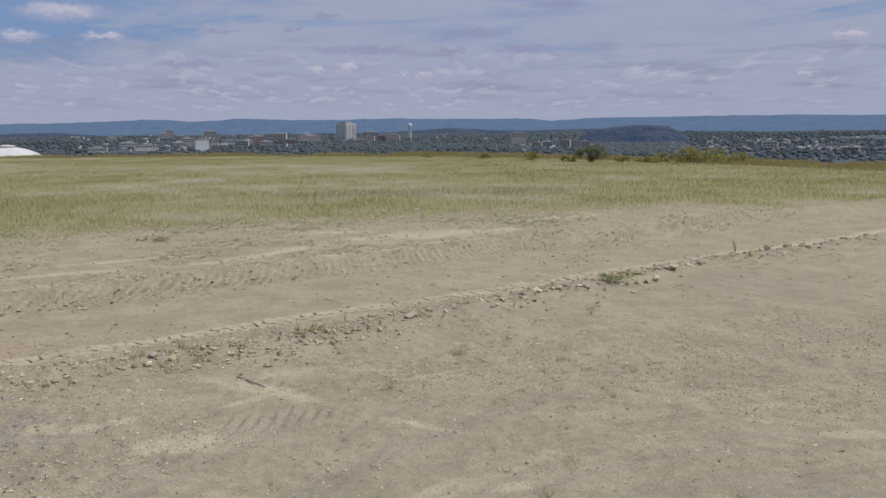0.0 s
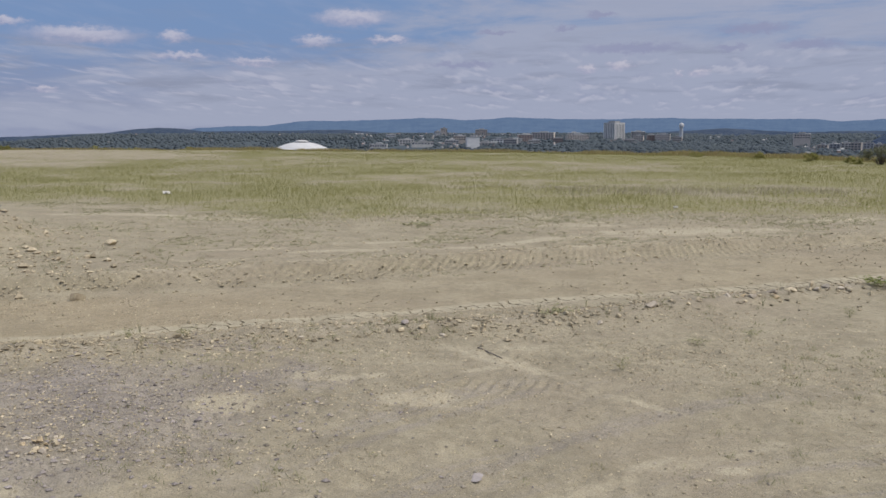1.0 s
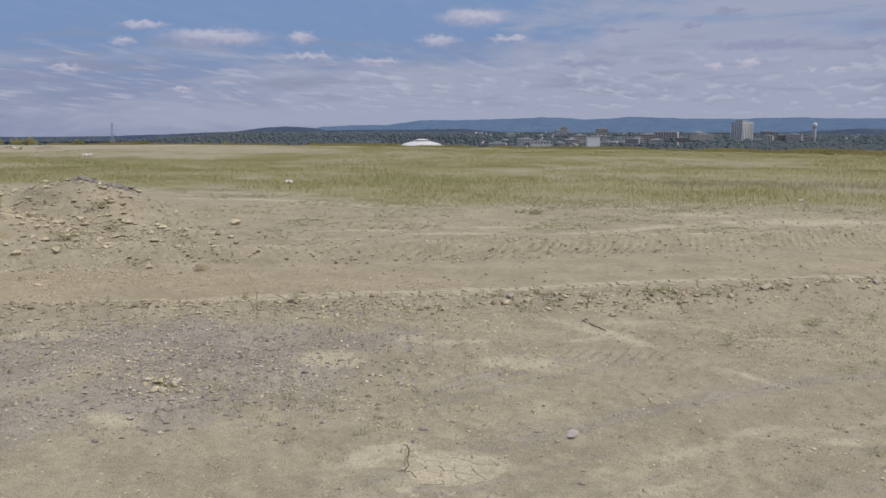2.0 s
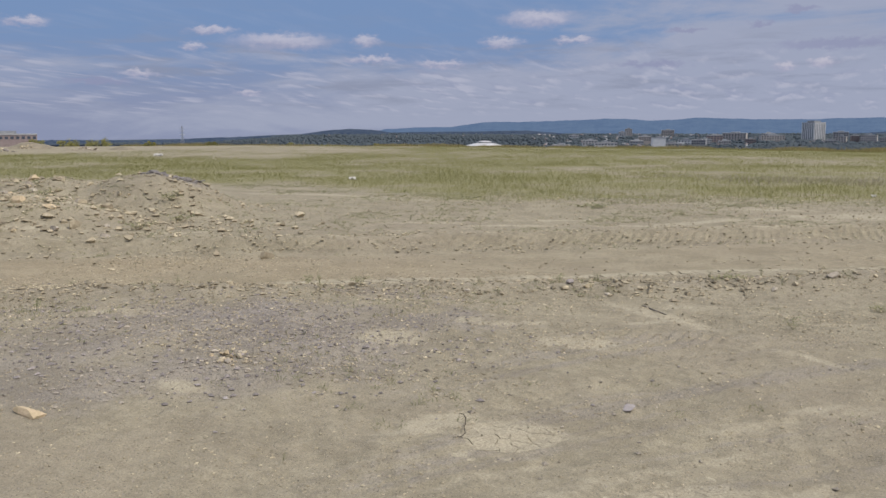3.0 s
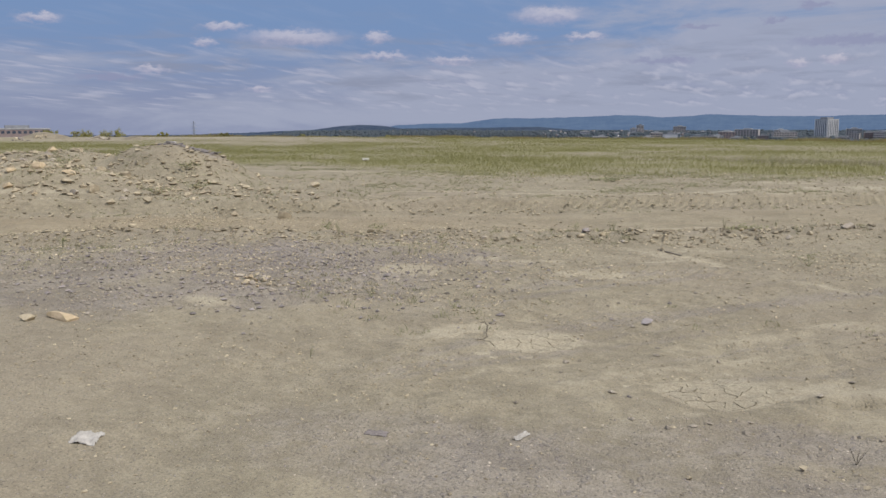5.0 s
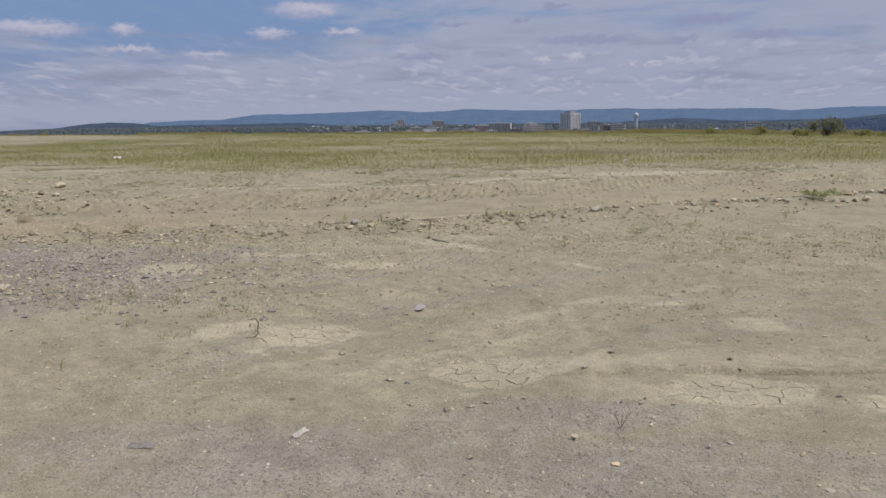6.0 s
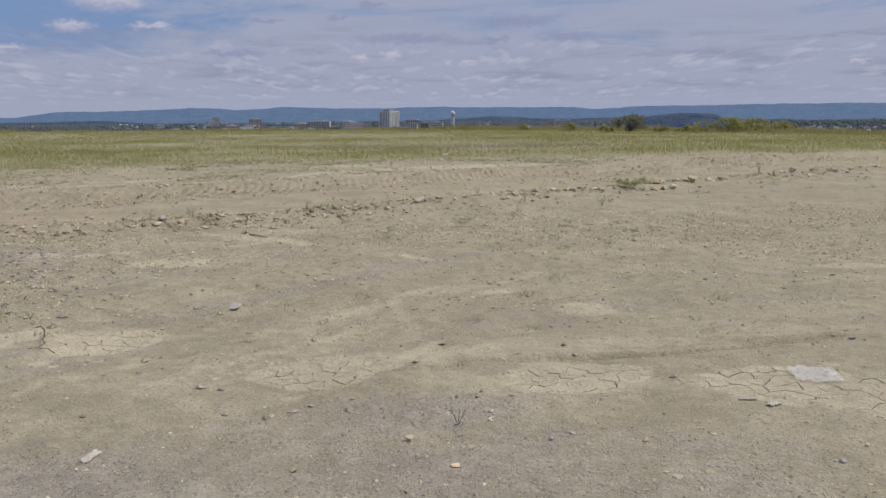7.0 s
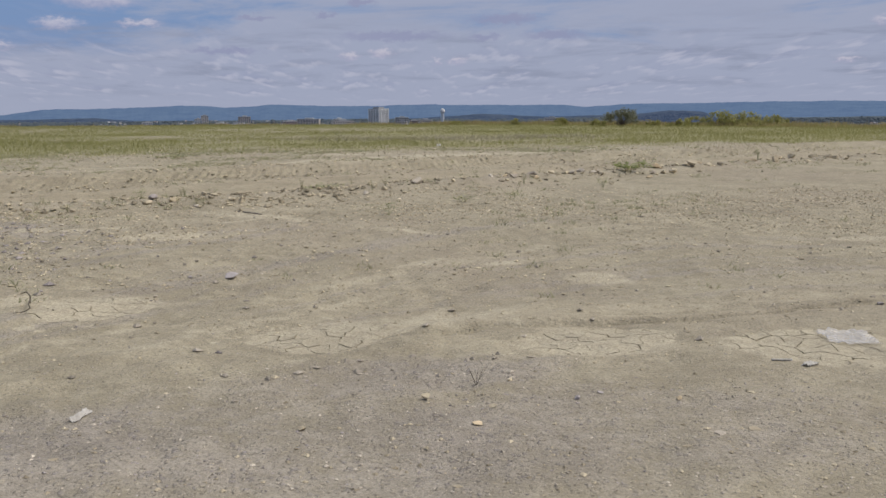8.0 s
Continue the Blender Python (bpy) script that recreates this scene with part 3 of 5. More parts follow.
    return z * (1 - drop) + floor * drop - 0.9 * step(-1, 9, s) * (1 - drop) - 0.45 * step(-14, 0, s) * step(20, -10, x) * (1 - drop)


def ground_height(x, y):
    x, y = np.asarray(x, float), np.asarray(y, float)
    return land(x, y) - (0.022 + 0.033 * step(12, 14, along(x, y)[1])) * crack_mask(x, y)


def height_at(x, y):
    return float(ground_height(np.array([float(x)]), np.array([float(y)]))[0])


def turf_mask(x, y):
    """Where grass covers the hilltop."""
    u, v = along(x, y)
    wob = 3.5 * rough(x, y, 9.0, 3, 21.0)
    near_edge = 32.6 + 0.16 * np.maximum(x, 0) - 0.12 * np.minimum(x + 6, 0) - 2.6 * bell((x + 13) / 6)
    m = step(-5.5, 8.0, y - near_edge + wob)
    bare = step(72, 78, y + 0.28 * (x + 10) + wob) * step(96, 88, y + 0.28 * (x + 10) + wob) * step(10, 0, x)
    m = m * (1 - 0.32 * bare)
    far_left = step(-34, -44, x + 0.1 * y) * step(66, 74, y)
    m = m * (1 - 0.4 * far_left)
    # a thin, trampled strip crosses the field
    strip = bell((x + 8.2 + 0.16 * (y - 45) + 0.4 * wob) / 4.0) * step(74, 62, y)
    m = m * (1 - 0.38 * strip * (0.6 + 0.8 * rough(x, y, 2.5, 3, 25.0)))
    m = m * (0.7 + 0.3 * step(-0.45, 0.25, rough(x, y * 0.8, 13.0, 3, 24.0) + 0.35 * step(8, 22, x) + 0.2 * bell((x + 14) / 9)))
    m = m * (0.8 + 0.45 * rough(x, y, 3.0, 3, 22.0))
    m = m + 0.35 * step(0.35, 0.7, rough(x, y, 1.6, 3, 23.0)) * step(26, 31, y) * step(24, 34, v + 0 * y)
    return np.clip(m, 0, 1) * step(3.0, 0.0, rim_out(x, y))


def grown(first, ratio, reach):
    """Spacings that grow outwards until they cover the reach."""
    out, s, total = [], first, 0.0
    while total < reach:
        total += s
        out.append(total)
        s *= ratio
    return np.array(out)


gx = np.arange(-10.0, 8.5, 0.045)
gx = np.concatenate([gx[0] - grown(0.045, 1.032, 4850)[::-1], gx, gx[-1] + grown(0.045, 1.032, 4850)])
gy = np.concatenate([np.arange(2.5, 6.5, 0.045), np.arange(6.5, 7.5, 0.02), np.arange(7.5, 8.0, 0.045)])
gy = np.concatenate([gy, gy[-1] + grown(0.045, 1.0047, 22.5)])
gy = np.concatenate([2.5 - grown(0.05, 1.09, 4800)[::-1], gy, gy[-1] + grown(0.15, 1.04, 4850)])
X, Y = np.meshgrid(gx, gy)
X, Y = X.ravel(), Y.ravel()
Z = ground_height(X, Y)
cols, lines = len(gx), len(gy)
corner = (np.arange(lines - 1)[:, None] * cols + np.arange(cols - 1)[None, :]).ravel()
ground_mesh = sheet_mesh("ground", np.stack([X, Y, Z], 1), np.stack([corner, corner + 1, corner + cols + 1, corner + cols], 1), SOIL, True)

U, V = along(X, Y)
wob = 0.28 * rough(X, Y, 0.8, 3, 31.0)
pale = np.zeros_like(X)
for spec in SILT_PATCHES:
    pale = np.maximum(pale, 0.82 * step(1.35, 0.35, ellipse(X, Y, spec) + 2.0 * wob))
for spec in CRACKED:
    pale = np.maximum(pale, 0.72 * step(1.35, 0.65, ellipse(X, Y, spec) + 1.8 * wob))
pale = np.maximum(pale, 0.8 * step(0.62, 0.2, np.abs(V - 16.1 - 0.012 * U) + 0.5 * wob) * step(-9, 0, U))
lip_line = Y - lip_y(X)
pale = np.maximum(pale, 0.8 * step(0.62, 0.1, np.abs(lip_line - 0.22) + 0.6 * wob) * step(-0.9, 0.0, X) * step(4.6, 3.4, X) * (0.55 + 0.5 * rough(X, Y, 0.9, 3, 37.0)))
track = sweep(X, Y)
turned = step(-4.5, -2.5, X) * step(6.8, 4.5, X) * step(5.6, 6.6, Y - 0.2 * X) * step(13.5, 11.0, Y) * step(-0.05, 0.1, lip_line)
bands = rough(track + 0.1 * wob, 0.035 * (X + Y), 0.42, 4, 38.0, 0.65)
pale = np.maximum(pale, 0.62 * step(0.0, 0.4, bands) * turned * (0.6 + 0.6 * rough(X, Y, 1.6, 2, 40.0)))
streak = rough(U * 0.16, V, 0.8, 3, 32.0)
pale = np.maximum(pale, 0.75 * step(0.15, 0.5, streak) * step(21.4, 22.4, V) * step(36, 29, V) * (0.45 + 0.55 * step(24, 12, U)))
pale = np.maximum(pale, 0.6 * bell((V - LUG_V - 1.2) / 0.3) * step(-0.2, 0.3, rough(U * 0.3, V, 1.0, 3, 39.0)))
pale = np.maximum(pale, 0.45 * step(0.3, 0.65, rough(U * 0.2, V, 0.7, 3, 33.0)) * step(5.0, 7.0, Y) * step(15.0, 13.0, V) * (1 - turned))
pale = np.maximum(pale, 0.35 * step(80, 86, Y + 0.25 * X) * step(100, 92, Y + 0.25 * X) * step(8, -4, X))
pale = np.maximum(pale, 0.25 * step(-34, -44, X + 0.1 * Y) * step(64, 74, Y))
grey = np.zeros_like(X)
for spec in GRAVEL:
    grey = np.maximum(grey, (0.85 if spec[1] > 6 else 0.62) * step(1.25, 0.5, ellipse(X, Y, spec) + 1.3 * wob))
# faint grey line painting the shade at the foot of the lip
lip_shade = bell((lip_line + 0.03) / 0.05) * step(0.0, 0.6, X) * step(4.6, 3.4, X)
grey *= 0.65 + 0.5 * rough(X, Y, 1.2, 3, 34.0)
grey = np.maximum(grey, 0.15 * lip_shade)
grey = np.maximum(grey, 0.25 * bell((V - berm_v(U)) / 0.55))
grey = np.maximum(grey, 0.4 * step(0.05, -0.45, bands) * turned)
grey *= 1 - step(-0.03, 0.05, lip_line + 0.1 * wob) * step(0.9, 0.4, lip_line) * step(-1.6, -0.7, X) * step(5.0, 4.0, X)
road = step(15.3, 15.7, V + 0.5 * wob) * step(20.8, 19.6, V) * (0.75 + 0.3 * rough(X, Y, 2.0, 3, 35.0)) * (0.45 + 0.55 * step(6, -4, U))
road = np.maximum(road, 0.55 * step(-4, -14, U) * step(15.0, 16.0, V) * step(30, 22, V))
# everything past the rim gets the painted haze tint
hazed_woods = step(1.0, 14.0, rim_out(X, Y))
for layer, masks in (("soil_a", (pale, grey, turf_mask(X, Y))), ("soil_b", (road, hazed_woods, hazed_woods * 0))):
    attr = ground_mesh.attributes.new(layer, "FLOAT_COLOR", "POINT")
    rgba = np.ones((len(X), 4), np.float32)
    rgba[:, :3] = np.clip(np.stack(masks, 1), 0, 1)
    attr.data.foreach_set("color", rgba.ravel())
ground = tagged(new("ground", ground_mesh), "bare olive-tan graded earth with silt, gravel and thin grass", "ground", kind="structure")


# ---- the far side of the valley ----
def polar(azimuth, distance):
    return distance * math.sin(radians(azimuth)), distance * math.cos(radians(azimuth))


HILL_WOODS = []


def ridge(name, crest, d_front, d_crest, z_front, mat, label, grain, seed):
    """A wooded ridge: crest is a row of (azimuth, elevation seen from the hilltop)."""
    azs = np.arange(crest[0][0], crest[-1][0], 0.06)
    els = np.interp(azs, [a for a, _ in crest], [e for _, e in crest])
    els = els + grain * rough(azs, azs * 0, 1.6, 5, seed, 0.68)
    tops = 3.4 + d_crest * np.tan(np.radians(els))
    verts, n_rows = [], 14
    for k in range(n_rows + 2):
        f = min(k / n_rows, 1.0)
        d = d_front + (d_crest - d_front) * f
        z = z_front + (tops - z_front) * (f ** 0.8)
        z = z + (1 - f) * f * 60 * rough(np.radians(azs) * d, azs * 0 + d, 420.0, 4, seed + 2)
        if k == n_rows + 1:
            d, z = d_crest * 1.03, z * 0 + z_front - 40
        verts.append(np.stack([d * np.sin(np.radians(azs)), d * np.cos(np.radians(azs)), z], 1))
    if mat is RIDGE_MID:
        g = np.random.default_rng(int(seed))
        rows_ = np.stack(verts[:n_rows + 1])
        i, j, f = g.integers(1, n_rows - 2, 2600), g.integers(0, len(azs) - 1, 2600), g.random((2600, 1))
        spot = rows_[i, j] * (1 - f) + rows_[i + 1, j + 1] * f
        size = 1.8 + 2.4 * g.random((2600, 1))
        spot[:, 2:] -= 0.3 * size
        HILL_WOODS.append(np.concatenate([spot, size], 1))
    m = len(azs)
    corner = (np.arange(n_rows + 1)[:, None] * m + np.arange(m - 1)[None, :]).ravel()
    me = sheet_mesh(name, np.concatenate(verts), np.stack([corner, corner + 1, corner + m + 1, corner + m], 1), mat, True)
    return tagged(new(name, me), label, "hills", kind="structure")


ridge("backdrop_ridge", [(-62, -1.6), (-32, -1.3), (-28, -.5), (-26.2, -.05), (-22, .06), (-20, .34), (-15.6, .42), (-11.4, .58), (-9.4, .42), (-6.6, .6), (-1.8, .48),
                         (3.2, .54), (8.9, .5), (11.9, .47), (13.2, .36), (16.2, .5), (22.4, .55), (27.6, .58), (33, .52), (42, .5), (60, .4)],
      3300, 4500, -75, RIDGE_FAR, "long wooded ridge on the horizon, blue with painted haze", 0.06, 41.0)
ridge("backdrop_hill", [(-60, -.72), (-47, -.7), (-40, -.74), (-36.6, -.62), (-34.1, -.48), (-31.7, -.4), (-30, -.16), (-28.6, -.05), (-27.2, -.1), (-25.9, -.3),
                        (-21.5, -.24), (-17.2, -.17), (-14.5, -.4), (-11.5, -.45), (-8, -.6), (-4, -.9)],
      1900, 2700, -30, RIDGE_MID, "dark wooded hill beyond the town, blue with painted haze", 0.035, 45.0)
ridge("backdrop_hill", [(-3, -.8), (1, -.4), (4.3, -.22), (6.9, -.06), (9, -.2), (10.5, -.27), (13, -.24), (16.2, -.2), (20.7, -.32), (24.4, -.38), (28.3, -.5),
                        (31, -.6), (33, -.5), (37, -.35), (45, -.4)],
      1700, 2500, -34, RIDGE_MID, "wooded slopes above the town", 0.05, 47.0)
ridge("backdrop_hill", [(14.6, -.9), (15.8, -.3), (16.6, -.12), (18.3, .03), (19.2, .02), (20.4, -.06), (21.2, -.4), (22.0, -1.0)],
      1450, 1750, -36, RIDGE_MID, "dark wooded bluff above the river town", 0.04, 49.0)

# crowns of far woods, along the valley and between the houses
ico = bmesh.new()
bmesh.ops.create_icosphere(ico, subdivisions=1, radius=1.0)  # twelve corners
ico_v = np.array([v.co[:] for v in ico.verts])
ico_f = np.array([[v.index for v in f.verts] for f in ico.faces])
ico.free()
rng = np.random.default_rng(5)


def crowns(name, spots, label, mat):
    """Many ragged tree crowns in one mesh; spots are rows of x, y, z, radius."""
    count = len(spots)
    shape = ico_v[None] * (0.75 + 0.5 * rng.random((count, len(ico_v), 1)))
    shape = shape * spots[:, None, 3:4] * np.stack([np.ones(count), np.ones(count), 0.5 + 0.35 * rng.random(count)], 1)[:, None]
    verts = (shape + spots[:, None, :3]).reshape(-1, 3)
    faces = (ico_f[None] + (np.arange(count) * len(ico_v))[:, None, None]).reshape(-1, 3)
    return tagged(new(name, sheet_mesh(name, verts, faces, mat, True)), label, "trees", kind="stuff")


def crown_spots(count, az0, az1, d0, d1, r0, r1, keep):
    a, d = np.radians(az0 + (az1 - az0) * rng.random(count)), d0 + (d1 - d0) * rng.random(count) ** 0.8
    x, y = d * np.sin(a), d * np.cos(a)
    ok = (rough(x, y, 160.0, 3, 51.0) > keep) & ((np.abs(np.degrees(a) + 19.9) > 2.6) | (d > 1650))
    x, y = x[ok], y[ok]
    r = r0 + (r1 * 1.35 - r0) * rng.random(len(x)) ** 1.5
    return np.stack([x, y, land(x, y) + 0.2 * r, r], 1)


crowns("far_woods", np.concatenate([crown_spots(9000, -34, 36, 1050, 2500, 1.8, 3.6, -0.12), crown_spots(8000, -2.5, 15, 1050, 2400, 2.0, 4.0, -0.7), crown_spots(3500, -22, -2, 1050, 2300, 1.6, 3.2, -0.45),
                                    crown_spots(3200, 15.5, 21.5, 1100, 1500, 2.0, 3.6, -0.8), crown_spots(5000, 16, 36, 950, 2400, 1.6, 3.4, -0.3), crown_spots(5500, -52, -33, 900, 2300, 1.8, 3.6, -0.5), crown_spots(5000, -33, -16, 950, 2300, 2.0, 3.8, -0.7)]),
       "tree crowns filling the valley, painted haze blue", FOREST)
# hill crowns take the hills' material with its painted haze glow
crowns("hill_woods", np.concatenate(HILL_WOODS), "dark tree crowns on the far hills, blue with painted haze", RIDGE_MID)


# ---- the town ----
def building(azimuth, d, el_top, wide, deep, turn, wall, label, storeys=4, bays=6, name="building", category="building"):
    """A flat-roofed block with parapet and rows of windows; its top stands at that elevation seen from the hilltop."""
    x, y = polar(azimuth, d)
    base = float(land(np.array([x]), np.array([y]))[0]) - 1.0
    top = 3.4 + d * math.tan(radians(el_top))
    high = max(top - base, 5.0)
    thing = tagged(new(name), label, category, "town buildings")
    thing.matrix_world = pose(x, y, base, 0, 0, turn - azimuth)
    bm = bmesh.new()
    add_box(bm, -wide / 2, wide / 2, -deep / 2, deep / 2, 0, high)
    part("wall", bm, wall, thing)
    bm = bmesh.new()
    add_box(bm, -wide / 2 - .3, wide / 2 + .3, -deep / 2 - .3, deep / 2 + .3, high + .004, high + .9)
    roof = part("roof", bm, CONCRETE if wall is not WHITE_WALL else GREY_WALL, thing)
    bm = bmesh.new()
    add_box(bm, -wide / 6, wide / 5, -deep / 5, deep / 5, high + .904, high + 3.0)
    part("plant_room", bm, GREY_WALL, roof)
    win = None
    pitch, rise = wide / bays, min(3.6, high / max(storeys, 1))
    for s in range(storeys):
        for b in range(bays):
            at = (-wide / 2 + (b + 0.5) * pitch, -deep / 2 - 0.03, high - (s + 0.55) * rise)
            if win is None:
                bm = bmesh.new()
                add_box(bm, -pitch * .3, pitch * .3, -.05, .05, -rise * .26, rise * .26)
                win = part("window", bm, GLASS, thing)
            else:
                win = new("window", win.data)
                win.parent = thing
            win.location = at
    return thing


def tower_block():
    """A concrete high-rise with white upright ribs, a plant room and a low podium."""
    x, y = polar(0.02, 1800)
    thing = tagged(new("tower_block"), "tall pale concrete high-rise with white vertical ribs", "building", "town buildings")
    base, high, half = -30.0, 40.5, 14.3
    thing.matrix_world = pose(x, y, base, 0, 0, 48)
    bm = bmesh.new()
    add_box(bm, -half, half, -half, half, 0, high)
    part("wall", bm, GREY_WALL, thing)
    bm = bmesh.new()
    add_box(bm, -half - .4, half + .4, -half - .4, half + .4, high + .004, high + 1.6)
    roof = part("roof", bm, CONCRETE, thing)
    bm = bmesh.new()
    add_box(bm, -8, 8, -8, 8, high + 1.604, high + 5.0)
    part("plant_room", bm, GREY_WALL, roof)
    rib = None
    for side in range(4):
        for k in range(7):
            if rib is None:
                bm = bmesh.new()
                add_box(bm, -.85, .85, -.5, .5, 3, high)
                rib = part("rib", bm, WHITE_WALL, thing, "white concrete rib")
            else:
                rib = new("rib", rib.data)
                rib.parent = thing
                rib["label"] = "white concrete rib"
            rib.matrix_basis = pose(0, 0, 0, 0, 0, 90 * side) @ pose(-half + 1.3 + k * (2 * half - 2.6) / 6, -half - .45, 0)
    strip = None
    for side in range(4):
        for k in range(6):
            for s in range(10):
                if strip is None:
                    bm = bmesh.new()
                    add_box(bm, -1.0, 1.0, -.06, .06, -1.0, 1.0)
                    strip = part("window", bm, GLASS, thing)
                else:
                    strip = new("window", strip.data)
                    strip.parent = thing
                strip.matrix_basis = pose(0, 0, 0, 0, 0, 90 * side) @ pose(-half + 1.3 + (k + .5) * (2 * half - 2.6) / 6, -half - .03, 5 + s * 3.5)
    bm = bmesh.new()
    add_box(bm, -24, 24, -20, 17, 0, 5)
    part("podium", bm, WHITE_WALL, thing)


def water_tower():
    x, y = polar(4.12, 1800)
    thing = tagged(new("water_tower"), "white water tower with bulb tank on a fluted grey column", "water tower")
    thing.matrix_world = pose(x, y, -28, 0, 0, 0) @ Matrix.Diagonal((.8, .8, 1, 1))
    bm = bmesh.new()
    add_lathe(bm, [(4.6, 0), (4.2, 3), (4.1, 28), (4.6, 30.0)], 20)
    for k, v in enumerate(bm.verts):
        if k % 2:
            v.co.x, v.co.y = v.co.x * 0.9, v.co.y * 0.9
    part("column", bm, STEEL, thing)
    bm = bmesh.new()
    add_lathe(bm, [(3.0, 29.8), (5.0, 31.0), (5.8, 33.5), (5.6, 36), (4.4, 38.2), (2.2, 39.4), (.4, 39.7)], 24)
    part("tank", bm, DOME_WHITE, thing, "white steel tank", True)


def arena():
    """A wide shallow shell roof with a lantern on top."""
    x, y = polar(-19.9, 1570)
    thing = tagged(new("arena"), "round arena with a shallow white shell roof", "arena")
    thing.matrix_world = pose(x, y, -45.5, 0, 0, 0)
    bm = bmesh.new()
    add_lathe(bm, [(50, -2), (53, 2), (56, 3.3)], 60)
    part("wall", bm, CONCRETE, thing)
    bm = bmesh.new()
    add_lathe(bm, [(57 - 2.85 * k, 3.5 + 19.0 * (1 - (1 - k / 20) ** 2.2)) for k in range(20)], 144)
    for k, v in enumerate(bm.verts):
        v.co.z += (0.7 if k % 3 == 0 else 0.0) * math.hypot(v.co.x, v.co.y) / 57
    part("roof", bm, DOME_WHITE, thing, "white folded concrete shell", True)
    bm = bmesh.new()
    add_lathe(bm, [(11, 21.5), (11, 23.4)], 32)
    lantern = part("lantern", bm, GREY_WALL, thing, "dark ring of the lantern")
    bm = bmesh.new()
    add_lathe(bm, [(13, 23.4), (13, 24.0), (9, 25.2), (3, 25.9)], 32)
    part("cap", bm, DOME_WHITE, lantern, "white lantern cap", True)


def pylon():
    x, y = polar(-38.9, 1500)
    thing = tagged(new("pylon"), "tall steel lattice power pylon on the horizon", "pylon")
    thing.matrix_world = pose(x, y, -40, 0, 0, 20)
    high = 47.0
    for sx, sy in ((-1, -1), (1, -1), (1, 1), (-1, 1)):
        bm = bmesh.new()
        add_tube(bm, [(4 * sx, 4 * sy, 0), (1.2 * sx, 1.2 * sy, 30), (.5 * sx, .5 * sy, high)], [.3, .25, .2], 4)
        part("leg", bm, STEEL, thing)
    for z, half in ((32, 6.5), (38, 5.5), (43, 4.5)):
        bm = bmesh.new()
        add_tube(bm, [(-half, 0, z), (0, 0, z + 1.2), (half, 0, z)], [.15, .4, .15], 4)
        part("crossarm", bm, STEEL, thing)
    for z in range(3, 30, 6):
        a, b = 4 - 2.8 * z / 30, 4 - 2.8 * (z + 6) / 30
        bm = bmesh.new()
        for sy in (-1, 1):
            add_tube(bm, [(-a, a * sy, z), (b, b * sy, z + 6)], [.16, .16], 4)
            add_tube(bm, [(a, a * sy, z), (-b, b * sy, z + 6)], [.16, .16], 4)
        part("brace", bm, STEEL, thing)


tower_block()
water_tower()
arena()
pylon()
building(-8.95, 1350, -.67, 19, 16, 8, WHITE_WALL, "plain white block with a flat roof", 0, 1)
building(-8.2, 1480, -1.0, 34, 20, 5, CONCRETE, "long low white hall", 1, 6)
building(-4.4, 1750, -.36, 42, 18, -10, TAN_WALL, "tan brick block of several storeys", 5, 8)
building(-5.6, 1650, -.5, 26, 18, 8, BRICK_WALL, "brown brick block with a flat roof", 4, 5)
building(-2.3, 1700, -.5, 40, 20, 14, TAN_WALL, "tan stone hall with pale upper storey", 3, 9)
building(-2.5, 1730, -.38, 20, 14, 14, CONCRETE, "pale upper block behind a tan hall", 2, 5)
building(1.55, 1690, -.55, 17, 14, -6, TAN_WALL, "tan apartment wing with dark windows", 4, 4)
building(2.3, 1700, -.5, 14, 14, 10, BRICK_WALL, "brown brick wing between paler wings", 4, 4)
building(3.0, 1690, -.47, 27, 14, -4, TAN_WALL, "long tan building with rows of windows", 4, 9)
building(1.5, 1800, -.3, 26, 16, 4, CONCRETE, "pale block behind the tan wings", 3, 6)
building(-10.8, 2050, -.1, 16, 16, 0, TAN_WALL, "faint tall tan block", 6, 4)
building(-11.2, 2000, -.3, 14, 14, 10, GREY_WALL, "grey block beside a taller one", 4, 3)
building(-8.4, 1950, -.18, 26, 18, 0, TAN_WALL, "wide tan block of several storeys", 5, 6)
building(-9.8, 1550, -.58, 20, 14, 6, TAN_WALL, "low tan block beside a white one", 2, 5)
building(-6.5, 1500, -.78, 22, 14, -8, CONCRETE, "low pale concrete block", 2, 6)
building(-12.2, 1400, -.98, 34, 16, 4, CONCRETE, "long low pale warehouse", 1, 7)
building(-15.0, 1350, -1.12, 26, 16, -4, CONCRETE, "long low grey warehouse", 1, 7)
for a, d, e, w, wall, lab in ((-13.2, 1500, -.82, 24, CONCRETE, "low pale shed with a flat roof"), (-10.3, 1520, -.85, 22, GREY_WALL, "low grey block with a flat roof"), (-7.3, 1560, -.78, 26, WHITE_WALL, "low white block with a flat roof"),
                              (-6.1, 1600, -.74, 18, CONCRETE, "low pale block with a flat roof"), (-3.5, 1620, -.72, 18, BRICK_WALL, "low brown brick block"), (-5.0, 1580, -.84, 20, CONCRETE, "low pale block beside brick ones"),
                              (.9, 1620, -.78, 22, CONCRETE, "low pale wing beside the high-rise"), (3.9, 1640, -.62, 16, TAN_WALL, "low tan wing among trees"), (-14.2, 1900, -.5, 20, GREY_WALL, "low grey block among far trees")):
    building(a, d, e, w, 12, (a * 37) % 20 - 10, wall, lab, 2, 5)
building(11.1, 1500, -.4, 24, 14, 6, TAN_WALL, "pale manor-like block on the slope", 2, 6)
